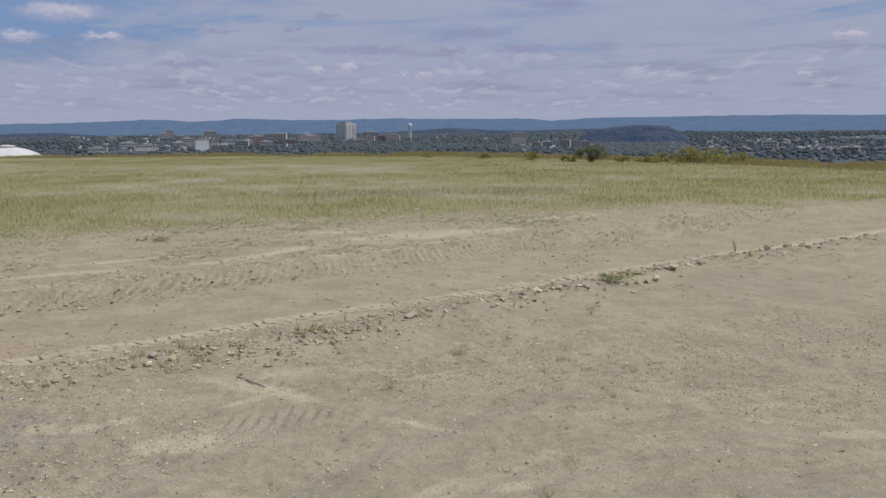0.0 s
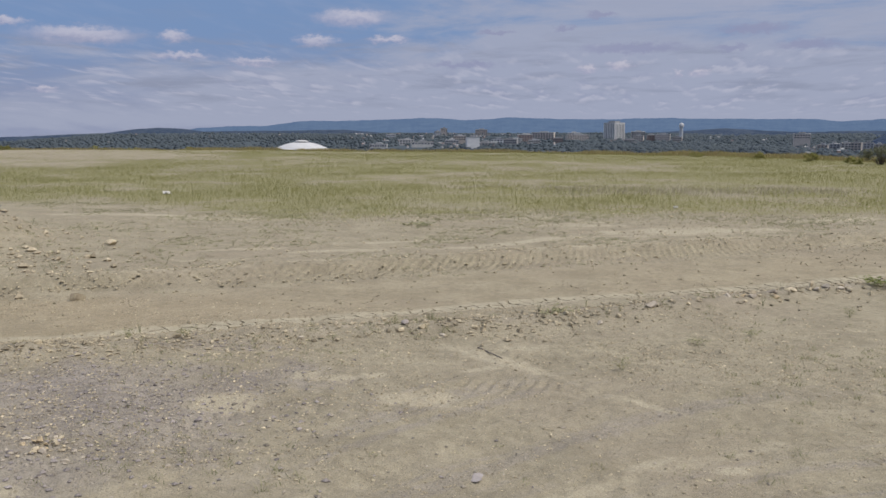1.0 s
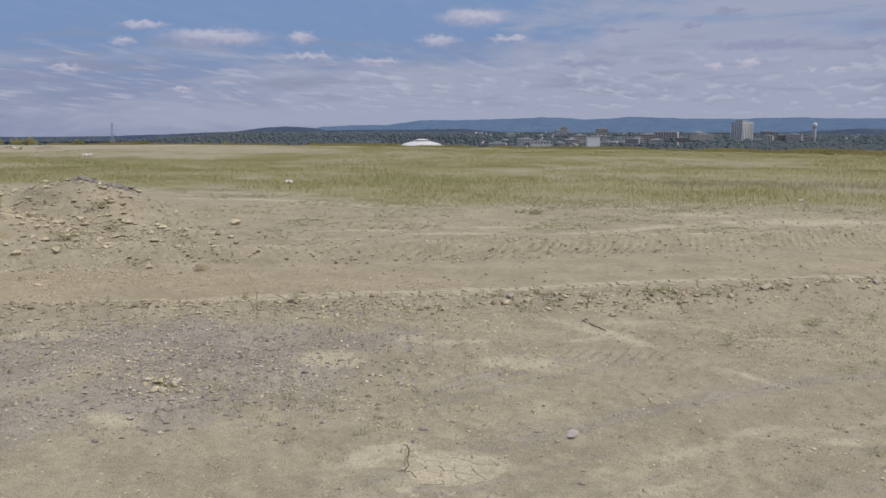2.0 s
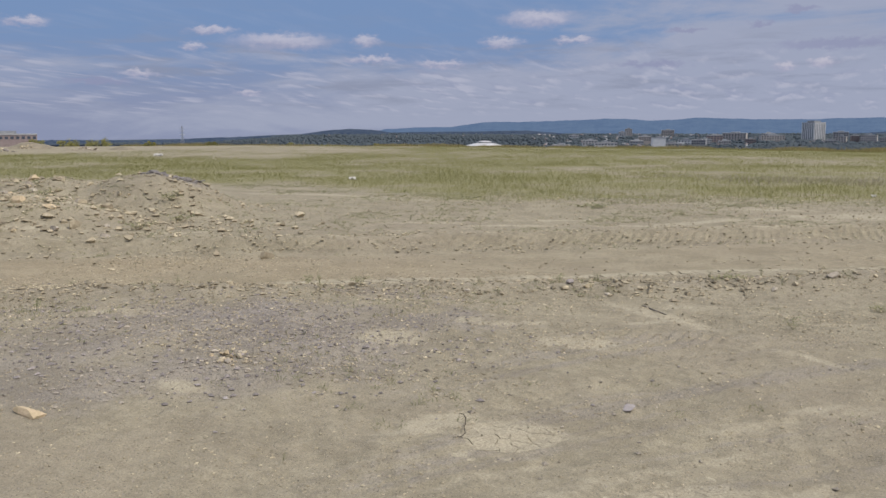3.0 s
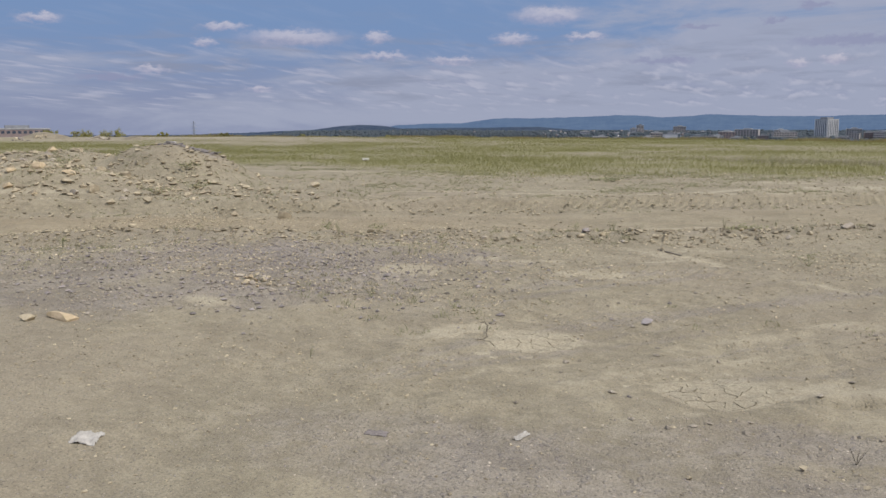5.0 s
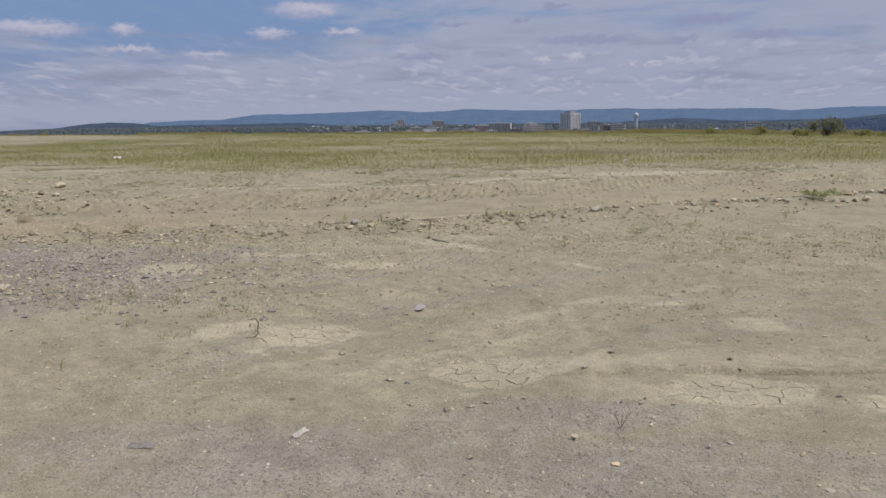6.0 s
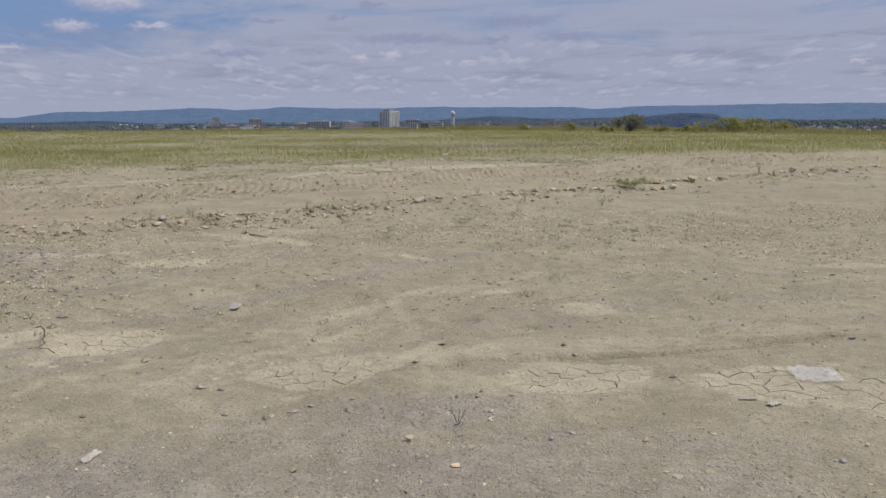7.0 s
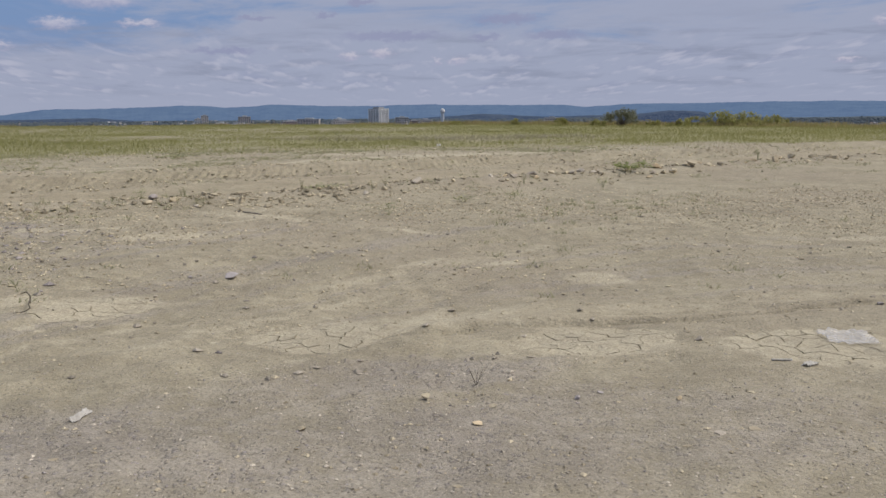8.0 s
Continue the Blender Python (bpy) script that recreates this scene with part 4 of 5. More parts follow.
for k, (a, e) in enumerate(((12.3, -1.05), (12.9, -.98), (13.5, -.92), (14.1, -.9), (14.7, -.92), (15.3, -1.0))):
    building(a, 1320 + 22 * (k % 3), e, 13, 12, (-8, 6, 14)[k % 3], (TAN_WALL, GREY_WALL, CONCRETE)[k % 3], "tall pale terraced apartment block", 4, 3)
building(25.3, 1300, -1.0, 9, 9, 0, BRICK_WALL, "narrow red brick tower house", 4, 2)
building(26.4, 1320, -1.02, 18, 14, 6, CONCRETE, "pale block in the river town", 3, 4)
building(30.9, 1150, -1.35, 18, 12, -8, BRICK_WALL, "red brick block beside the river", 2, 4)
building(-48.9, 715, -.42, 44, 14, 4, BRICK_WALL, "long brown building with a row of windows", 1, 12)


def house(wall, roof, long, label):
    """A gabled house with a chimney."""
    thing = tagged(new("house"), label, "house", "town houses")
    w, h = 5.5, 4.2
    bm = bmesh.new()
    add_box(bm, -long / 2, long / 2, -w / 2, w / 2, -2, h)
    part("wall", bm, wall, thing)
    bm = bmesh.new()
    ends = [[bm.verts.new((s * (long / 2 + .5), y, z)) for y, z in ((-w / 2 - .5, h - .2), (0, h + 3.2), (w / 2 + .5, h - .2), (0, h + .02))] for s in (-1, 1)]
    for k in range(4):
        bm.faces.new((ends[0][k], ends[0][(k + 1) % 4], ends[1][(k + 1) % 4], ends[1][k]))
    bm.faces.new(ends[0][::-1])
    bm.faces.new(ends[1])
    part("roof", bm, roof, thing)
    bm = bmesh.new()
    add_box(bm, long * .2, long * .2 + .8, -.4, .4, h + 1.5, h + 4.0)
    part("chimney", bm, BRICK_WALL, thing)
    return thing


HOUSES = [house(HOUSE_PALE, ROOF, 9, "white gabled house with a grey roof"), house(TAN_WALL, ROOF, 10, "tan gabled house with a grey roof"),
          house(BRICK_WALL, ROOF, 10, "brick gabled house with a dark roof"), house(GREY_WALL, HOUSE_PALE, 12, "grey house with a pale metal roof"),
          house(HOUSE_PALE, BRICK_WALL, 10, "white gabled house with a brown roof")]
rnd = random.Random(11)
HOUSE_SIZE = Matrix.Diagonal((.66, .66, .66, 1))
spots = []
for count, a0, a1, d0, d1 in ((150, 20.5, 34, 1150, 1750), (80, -17, -4, 1350, 2200), (34, 10.5, 16, 1150, 1500), (12, -34, -18, 1600, 2200), (8, 4, 10, 1600, 2200), (12, -5, 4, 1450, 2000)):
    for _ in range(count):
        spots.append((rnd.uniform(a0, a1), rnd.uniform(d0, d1), rnd.uniform(0, 360)))
for k, (a, d, turn) in enumerate(spots):
    x, y = polar(a, d)
    m = pose(x, y, float(land(np.array([x]), np.array([y]))[0]) + 1.2, 0, 0, turn)
    if k < len(HOUSES):
        HOUSES[k].matrix_world = m @ HOUSE_SIZE
    else:
        copy_thing(HOUSES[k % len(HOUSES)], m @ HOUSE_SIZE)


# ---- plants of the hilltop ----
def blades(name, x, y, high, wide, lean, mat, label, category, per=1, spread=0.1, seed=3, kind="stuff"):
    """Grass as single bent blades in one mesh: rows of roots with their heights."""
    g = np.random.default_rng(seed)
    x, y, high = np.repeat(x, per), np.repeat(y, per), np.repeat(high, per)
    count = len(x)
    x, y = x + spread * g.normal(size=count), y + spread * g.normal(size=count)
    high = high * (0.55 + 0.6 * g.random(count))
    z = ground_height(x, y) - 0.01
    turn, tip, way = g.random(count) * 6.283, g.random(count) * 6.283, lean * (0.3 + g.random(count))
    ax, ay = np.cos(turn) * wide / 2, np.sin(turn) * wide / 2
    bx, by = np.cos(tip) * way * high, np.sin(tip) * way * high
    v = np.stack([np.stack([x - ax, y - ay, z], 1), np.stack([x + ax, y + ay, z], 1),
                  np.stack([x + .35 * bx + .7 * ax, y + .35 * by + .7 * ay, z + .6 * high], 1), np.stack([x + bx, y + by, z + high], 1),
                  np.stack([x + .35 * bx - .7 * ax, y + .35 * by - .7 * ay, z + .6 * high], 1)], 1).reshape(-1, 3)
    k = np.arange(count)[:, None] * 5
    faces = np.concatenate([np.concatenate([k, k + 1, k + 2], 1), np.concatenate([k, k + 2, k + 4], 1), np.concatenate([k + 4, k + 2, k + 3], 1)])
    return tagged(new(name, sheet_mesh(name, v, faces, mat)), label, category, kind=kind)


g = np.random.default_rng(17)
count = 210000
gx_ = -75 + 125 * g.random(count)
gy_ = 26 + 105 * g.random(count) ** 1.6
keep = (g.random(count) < turf_mask(gx_, gy_) ** 1.5) & (np.abs(np.arctan2(gx_, gy_) + 0.12) < 0.8)
gx_, gy_ = gx_[keep], gy_[keep]
tall = 0.75 * (0.2 + 0.12 * (rough(gx_, gy_, 6.0, 3, 61.0) + 0.5) + 0.16 * g.random(len(gx_)) * step(-0.3, 0.4, rough(gx_, gy_, 2.0, 2, 64.0))) * (0.45 + 0.55 * step(0.25, 0.75, turf_mask(gx_, gy_)))
blades("field_grass", gx_, gy_, tall, 0.009, 0.4, GRASS, "thin yellow-green field grass", "grass", 4, 0.38, 4)
# a drift of grass gone to seed
count = 9000
sx, sy = -10 + 28 * g.random(count), 42 + 16 * g.random(count)
keep = g.random(count) < step(1.2, 0.3, ellipse(sx, sy, (4.0, 49.5, 11.0, 3.6, 6)) + 0.5 * rough(sx, sy, 4.0, 3, 62.0))
blades("seeding_grass", sx[keep], sy[keep], 0.2 + 0.1 * g.random(int(keep.sum())), 0.014, 0.5, MAUVE, "pale mauve-brown grass gone to seed", "grass", 2, 0.15, 5)
# the ragged weeds along the rim
count = 26000
ang = g.random(count) * 2.1 + 0.05
rad = RIM[2] + 4.0 * np.sin(2 * ang + 0.6) + 1.6 * np.sin(7 * ang + 1.0) - 7 * g.random(count) ** 1.5 + 1.0
ex, ey = RIM[0] + rad * np.cos(ang), RIM[1] + rad * np.sin(ang)
clump = np.clip(0.5 + 0.9 * rough(ex, ey, 4.0, 3, 63.0), 0.05, 1.3)
keep = g.random(count) < 0.35 + clump
blades("rim_weeds", ex[keep], ey[keep], (0.25 + 0.5 * clump[keep]) * 1.0, 0.05, 0.45, STRAW, "dry yellow-brown weeds along the hilltop's rim", "weeds", 2, 0.15, 6)
keep = g.random(count) < 0.25 + 0.5 * clump
blades("rim_grass", ex[keep], ey[keep], (0.2 + 0.55 * clump[keep]) * 1.0, 0.05, 0.5, GRASS, "green weeds along the hilltop's rim", "weeds", 1, 0.3, 7)
# sparse small weeds on the bare earth
count = 30000
wx, wy = -26 + 42 * g.random(count), 7 + 30 * g.random(count)
u_, v_ = along(wx, wy)
some = 0.5 + rough(wx, wy, 2.2, 3, 65.0)
keep = (g.random(count) < np.clip(some, 0, 1) ** 3 * (0.25 + 0.25 * step(-3, -6, wx) * step(13, 12, wy) + 0.5 * bell((v_ - berm_v(u_)) / 0.9) + 1.1 * step(21.5, 26, v_) + 1.2 * bell(np.hypot(wx + 20, wy - 20) / 5))) & ((v_ < 15.2) | (v_ > 20))
blades("sparse_weeds", wx[keep], wy[keep], 0.03 + 0.05 * g.random(int(keep.sum())), 0.009, 1.3, WEED, "sparse small green weeds on bare earth", "weeds", 14, 0.05, 8)


def weed(x, y, high, wide, mat, label, leaves=40, seed=0, stems=5):
    """A small plant: a few stems with leaves, rooted where it stands."""
    leaves *= 2
    r = random.Random(seed)
    thing = tagged(new("weed"), label, "weed", "single weeds")
    thing.matrix_world = pose(x, y, height_at(x, y) - 0.01)
    tips = []
    for _ in range(stems):
        bm = bmesh.new()
        a, s = r.uniform(0, 6.28), r.uniform(.2, 1) * wide / 2
        tip = Vector((math.cos(a) * s, math.sin(a) * s, high * r.uniform(.6, 1)))
        mid = tip * .5 + Vector((0, 0, high * .12))
        add_tube(bm, [(0, 0, 0), mid, tip], [.0014, .0011, .0007] if mat is TWIG else [min(.014 * high, .005), min(.01 * high, .004), .003 * high], 4)
        tips += [(mid, tip)]
        part("stem", bm, TWIG if mat is TWIG else WEED, thing)
    if leaves:
        bm = bmesh.new()
        for _ in range(leaves):
            mid, tip = r.choice(tips)
            p = mid.lerp(tip, r.uniform(-.5, 1)) + Vector((r.gauss(0, wide * .09), r.gauss(0, wide * .09), r.gauss(0, high * .06)))
            p.z = max(p.z, .015)
            a, size = r.uniform(0, 6.28), r.uniform(.5, 1.0) * max(high, wide) * .062
            ax = Vector((math.cos(a), math.sin(a), r.uniform(-.3, .6))) * size
            up = Vector((-math.sin(a), math.cos(a), r.uniform(.1, .9))) * size * .45
            bm.faces.new([bm.verts.new(q) for q in (p - ax * .2, p + ax * .4 - up, p + ax, p + ax * .4 + up)])
        part("foliage", bm, mat, thing)
    return thing


weed(.16, 12.6, .22, .4, WEED, "small ragged green weed on bare earth", 50, 1)
weed(5.6, 20.05, .24, 1.0, FRESH, "bright green weed clump beside the stony berm", 140, 2, 9)
weed(-3.62, 14.45, .2, .24, FRESH, "bright green tuft beside a stone", 50, 3)
weed(-9.9, 9.15, .24, .26, FRESH, "fresh green seedling in grey gravel", 50, 4)
weed(-.95, 15.9, .07, .9, WEED, "flat dull green weed mat", 60, 5, 9)
weed(2.3, 15.3, .15, .5, WEED, "low straggling weed on bare earth", 50, 6)
weed(1.35, 14.3, .14, .5, WEED, "low straggling weed on bare earth", 50, 7)
weed(4.3, 17.2, .22, .42, WEED, "low dull green weed on bare earth", 50, 8)
weed(-6.6, 30.4, .13, 2.2, WEED, "broad clump of low green weeds", 34, 9, 14)
weed(-1.8, 41.1, .75, .45, WEED, "tall upright weed among the grass", 40, 10, 5)
weed(.57, 5.42, .12, .15, TWIG, "dry brown twiggy weed", 0, 11, 9)
weed(10.4, 24.2, .45, .3, FRESH, "thin upright green weed on the berm", 40, 12)
weed(-7.4, 12.4, .2, .5, WEED, "low weed at the edge of the gravel", 60, 13)
weed(-6.6, 12.8, .18, .45, WEED, "low weed at the edge of the gravel", 60, 14)
weed(-9.4, 11.6, .2, .3, WEED, "thin weed at the edge of the gravel", 30, 15)
weed(-17.8, 21.6, .3, 1.5, WEED, "green weeds on the flank of the spoil heap", 34, 16, 12)
weed(-16.6, 20.4, .28, 1.4, WEED, "green weeds on the flank of the spoil heap", 34, 17, 12)
weed(-16.2, 18.4, .28, 1.2, WEED, "green weeds at the foot of the spoil heap", 34, 18, 12)
weed(-20.6, 19.4, .26, 1.2, WEED, "green weeds on the stony spoil heap", 34, 19, 12)
weed(-3.7, 5.95, .12, .12, WEED, "small dull weed sprig", 26, 20, 4)
rw = random.Random(33)
for k in range(92):
    u, v = rw.uniform(-6, 13), rw.gauss(14.4, .5)
    if k > 30:
        u, v = rw.uniform(-6, 4), rw.uniform(22.5, 27)
    small = .55 if k > 45 else 1
    if k > 45:
        u, v = along(rw.uniform(-12, -4.3), rw.uniform(7.6, 12.6))
    weed(u * RX - v * RY, u * RY + v * RX, small * rw.uniform(.08, .26), small * rw.uniform(.1, .35), WEED, "thin straggling weed among stones", rw.randint(10, 26), 60 + k, 4)


def shrub(x, y, wide, high, leaves, mat, label, seed, name="shrub", category="shrub", trunk=0.0, deep=None):
    """A bush or small tree: trunk with limbs, and a crown of leaves in uneven clumps."""
    r = random.Random(seed)
    thing = tagged(new(name), label, category)
    thing.matrix_world = pose(x, y, height_at(x, y) - 0.15)
    deep = deep or wide * .8
    bm = bmesh.new()
    clumps = []
    for k in range(16 if wide < 3 else 30):
        a, s = r.uniform(0, 6.28), math.sqrt(r.random())
        cz = trunk + (high - trunk) * r.uniform(.15, .9) * (1 - .4 * s * s)
        clumps.append((Vector((math.cos(a) * s * wide / 2, math.sin(a) * s * deep / 2, cz)), r.uniform(.1, .24) * min(high, wide) * 1.1))
    for c, _ in clumps[::2]:
        base = Vector((c.x * .35 if not trunk else 0, c.y * .35 if not trunk else 0, 0))
        add_tube(bm, [base, Vector((c.x * .3, c.y * .3, max(trunk, c.z * .4))), c], [.035 * high / 1.5, .025 * high / 1.5, .008], 5)
    part("trunk", bm, BARK, thing)
    size = .085 * high ** .4
    pts, faces = [], []
    for _ in range(leaves):
        c, rad = r.choice(clumps)
        d = Vector((r.gauss(0, 1), r.gauss(0, 1), r.gauss(0, .8)))
        p = c + d.normalized() * rad * r.random() ** .4 * (1.25 if r.random() < .1 else 1)
        a, b = Vector((r.gauss(0, 1), r.gauss(0, 1), r.gauss(0, 1))).normalized(), Vector((r.gauss(0, 1), r.gauss(0, 1), r.gauss(0, 1))).normalized()
        s = size * r.uniform(.6, 1.3)
        k = len(pts)
        pts += [p - a * s, p + b * s * .5, p + a * s, p - b * s * .5]
        faces.append((k, k + 1, k + 2, k + 3))
    me = sheet_mesh("crown", np.array([q[:] for q in pts]), np.array(faces), mat)
    new("crown", me).parent = thing
    return thing


shrub(24.2, 88.3, 3.2, 2.15, 1900, TREE_LEAF, "small dark round-crowned tree at the hilltop's rim", 1, "tree", "tree", .35)
for k, (x, y, w, h, mat) in enumerate(((30.3, 85, 2.8, 1.3, SHRUB), (32.9, 84, 3.0, 1.7, SHRUB), (34.4, 82.5, 3.0, 1.7, SHRUB), (36.4, 81, 3.0, 1.4, SHRUB), (22.6, 90, 1.8, 1.0, SHRUB),
                                       (27.2, 87, 1.6, .9, SHRUB), (19.6, 95.5, 1.5, 1.1, SHRUB), (15.5, 101, 1.4, .9, SHRUB), (9.5, 107, 1.6, 1.0, SHRUB), (29.0, 86, 1.6, .7, SHRUB),
                                       (-104, 109, 4.2, 1.7, SHRUB), (-107.5, 106, 3.4, 1.5, SHRUB), (-98.5, 114, 2.2, 1.2, SHRUB), (-84, 136, 5.5, 1.5, SHRUB), (-80, 138, 4.0, 1.3, SHRUB),
                                       (-112, 104, 3.6, 1.5, SHRUB), (-91.5, 121, 1.8, 1.0, SHRUB), (-69, 137, 2.0, 1.2, SHRUB))):
    shrub(x, y, w, h, 1500, mat, "low rounded yellow-green shrub at the hilltop's rim" if mat is SHRUB else "bright green shrub among duller ones", 20 + k)


# ---- stones ----
def rock_mesh(seed, flat, mat, name="rock"):
    """A broken stone about one across: a ball cut by random planes, its edges worn."""
    r = random.Random(seed)
    bm = bmesh.new()
    bmesh.ops.create_icosphere(bm, subdivisions=3, radius=.56)
    for _ in range(9):
        n = Vector((r.gauss(0, 1), r.gauss(0, 1), r.gauss(0, 1))).normalized()
        far = r.uniform(.16, .36)
        for v in bm.verts:
            over = v.co.dot(n) - far
            if over > 0:
                v.co -= n * over * .96
    sx = r.uniform(1.0, 1.25)
    for v in bm.verts:
        v.co += v.co.normalized() * .02 * noise.noise(v.co * 6 + Vector((seed, 0, 0)))
        v.co = Vector((v.co.x * sx, v.co.y * .95, v.co.z * flat))
    me = bpy.data.meshes.new(name)
    bm.to_mesh(me)
    bm.free()
    me.materials.append(mat)
    return me


ROCKS = {}
for mat, key in ((STONE_TAN, "tan"), (STONE_GREY, "grey"), (STONE_ORANGE, "orange"), (STONE_PURPLE, "purple"), (STONE_MAUVE, "mauve")):
    ROCKS[key] = [rock_mesh(s + 50 * len(ROCKS), f, mat) for s, f in ((1, .8), (2, .55), (3, .7), (4, .4), (5, .62), (6, .22))]


def rock(x, y, size, key, shape=0, turn=0.0, label="", group="loose stones", sink=.22, tilt=0.0, stretch=1.0):
    me = ROCKS[key][shape if shape == 5 else shape % 5]
    ob = tagged(new("rock", me), label, "rock", group)
    half = size * max(v.co.z for v in me.vertices)
    ob.matrix_world = pose(x, y, height_at(x, y) + half * (1 - 2 * sink), tilt, tilt * .5, turn) @ Matrix.Diagonal((size * stretch, size, size, 1))
    return ob


rock(.75, 16.68, 0.26, "grey", 0, 20, "large grey angular stone on the berm")
rock(-3.12, 14.42, 0.17, "tan", 2, 60, "pale tan stone on the berm")
rock(-3.42, 14.5, 0.14, "purple", 2, 10, "small grey-purple stone on the berm")
rock(2.74, 18.1, 0.19, "grey", 0, 40, "upright greyish stone on the berm", tilt=30)
rock(2.25, 18.0, 0.22, "grey", 3, 70, "leaning greyish slab on the berm", tilt=35)
rock(4.4, 19.45, 0.19, "grey", 1, 0, "grey angular stone on the berm")
rock(4.75, 19.7, 0.14, "tan", 2, 0, "tan stone on the berm", tilt=25)
rock(3.6, 18.75, 0.17, "tan", 1, 30, "tan angular stone on the berm")
rock(6.45, 20.9, 0.27, "orange", 1, 80, "brown stone set in the berm")
rock(7.56, 21.45, 0.30, "tan", 1, 15, "broad pale stone on the berm")
rock(10.6, 23.6, 0.33, "tan", 0, 50, "pale tan stone on the berm")
rock(9.9, 23.3, 0.24, "orange", 3, 5, "dark brown slab on the berm")
rock(11.4, 24.35, 0.29, "tan", 1, 100, "pale tan stone on the berm")
rock(12.3, 24.9, 0.26, "tan", 2, 0, "tan stone on the berm")
rock(13.6, 25.7, 0.24, "tan", 4, 30, "tan stone on the berm")
rock(14.9, 26.4, 0.27, "orange", 2, 60, "brown stone on the berm")
rock(-11.0, 16.65, 0.27, "tan", 0, 30, "tan stone with a dark hollow side on the road", sink=.15)
rock(-14.4, 23.55, 0.36, "tan", 1, 0, "flat pale stone beyond the road")
rock(-1.29, 8.53, 0.2, "mauve", 5, 15, "flat grey-purple slab on bare earth", sink=.3)
rock(.27, 5.1, 0.06, "tan", 1, 15, "small pale stone on grey gravel", sink=.1)
rock(3.99, 7.22, 0.06, "mauve", 1, 0, "small dark purplish stone on bare earth", sink=.1)
rock(-6.25, 5.72, .27, "orange", 3, 12, "long flat orange sandstone slab", sink=.42, tilt=5, stretch=1.75)
rock(-6.5, 5.5, .16, "tan", 1, 20, "small tan stone beside an orange slab", sink=.4)
for x, y, s, key, sh, lab in ((1.08, 5.13, .06, "mauve", 1, "small dull mauve chip on grey gravel"), (1.23, 5.23, .06, "mauve", 3, "flat mauve chip on grey gravel"),
                              (1.81, 4.58, .09, "tan", 5, "flat pale stone on grey gravel"), (1.62, 4.5, .08, "grey", 5, "flat grey stone on grey gravel"),
                              (3.22, 4.99, .05, "orange", 1, "small orange chip on grey gravel"), (.77, 5.47, .05, "tan", 2, "small tan chip on grey gravel"), (1.63, 5.09, .06, "orange", 1, "small orange chip on grey gravel"),
                              (2.58, 4.66, .06, "mauve", 1, "small mauve stone on grey gravel"), (2.85, 4.91, .05, "tan", 2, "small tan chip on grey gravel"), (.62, 5.05, .09, "tan", 5, "flat tan stone on grey gravel"),
                              (.5, 4.75, .1, "orange", 5, "flat yellow-brown stone on grey gravel"), (-.35, 4.75, .06, "tan", 1, "small tan chip on grey gravel"),
                              (-7.62, 8.8, .13, "tan", 0, "tan stone on grey gravel"), (-7.85, 8.72, .1, "grey", 1, "grey stone on grey gravel"), (-7.3, 8.95, .09, "tan", 2, "tan stone on grey gravel"),
                              (-8.2, 8.9, .08, "grey", 1, "grey stone on grey gravel"), (-6.1, 12.7, .12, "tan", 1, "pale stone at the edge of the gravel"), (-6.35, 12.5, .1, "tan", 3, "pale flat stone at the edge of the gravel"),
                              (-5.8, 12.95, .1, "grey", 2, "grey stone at the edge of the gravel"), (-5.75, 12.5, .09, "tan", 4, "pale stone at the edge of the gravel"), (-6.8, 12.45, .08, "tan", 1, "pale stone at the edge of the gravel")):
    rock(x, y, .78 * s, key, sh, (x * 77) % 360, lab, "stones of the gravel", sink=.24)
for x, y, s, key, sh, lab in ((-19.93, 17.98, 0.45, "orange", 0, "large pale orange boulder on the spoil heap"), (-20.6, 17.6, 0.36, "orange", 2, "orange stone on the spoil heap"),
                              (-17.39, 17.34, 0.36, "tan", 0, "tan stone low on the spoil heap"), (-16.9, 18.0, 0.22, "grey", 1, "dark stone low on the spoil heap"),
                              (-16.2, 18.4, 0.26, "tan", 1, "tan stone at the foot of the spoil heap"), (-24.4, 22.6, 0.43, "orange", 1, "orange boulder on top of the spoil heap"),
                              (-23.0, 22.4, 0.36, "tan", 2, "pale boulder on top of the spoil heap"), (-18.2, 20.3, 0.36, "tan", 3, "flat pale slab on the spoil heap"),
                              (-17.9, 20.9, 0.26, "tan", 4, "pale stone on the spoil heap"), (-19.0, 19.2, 0.29, "grey", 2, "grey stone on the spoil heap"),
                              (-18.8, 17.9, 0.36, "orange", 4, "orange stone on the spoil heap"), (-19.5, 16.5, 0.29, "orange", 1, "orange stone at the foot of the spoil heap"),
                              (-15.6, 18.9, 0.22, "tan", 2, "tan stone at the foot of the spoil heap")):
    rock(x, y, s, key, sh, (x * 77) % 360, lab, "stones of the spoil heap")
r = random.Random(8)
for k in range(150):
    u = r.uniform(-8, 30) if k < 60 else r.uniform(4, 17) if k < 105 else r.uniform(13, 25)
    v = float(berm_v(u)) + r.gauss(0, .36)
    rock(u * RX - v * RY, u * RY + v * RX, r.uniform(.05, .14) * (1.6 if u > 12 else 1), r.choice(("tan", "tan", "tan", "tan", "grey", "tan", "orange")), k, r.uniform(0, 360),
         "small angular stone of the berm", "stones of the berm", tilt=r.uniform(-20, 20))
for k in range(46):
    x, y = -20.5 + r.gauss(0, 3.4), 19.6 + r.gauss(0, 2.2)
    rock(x, y, r.uniform(.1, .3), r.choice(("tan", "tan", "orange", "grey", "tan")), k, r.uniform(0, 360), "broken stone in the spoil heap", "stones of the spoil heap", tilt=r.uniform(-20, 20))
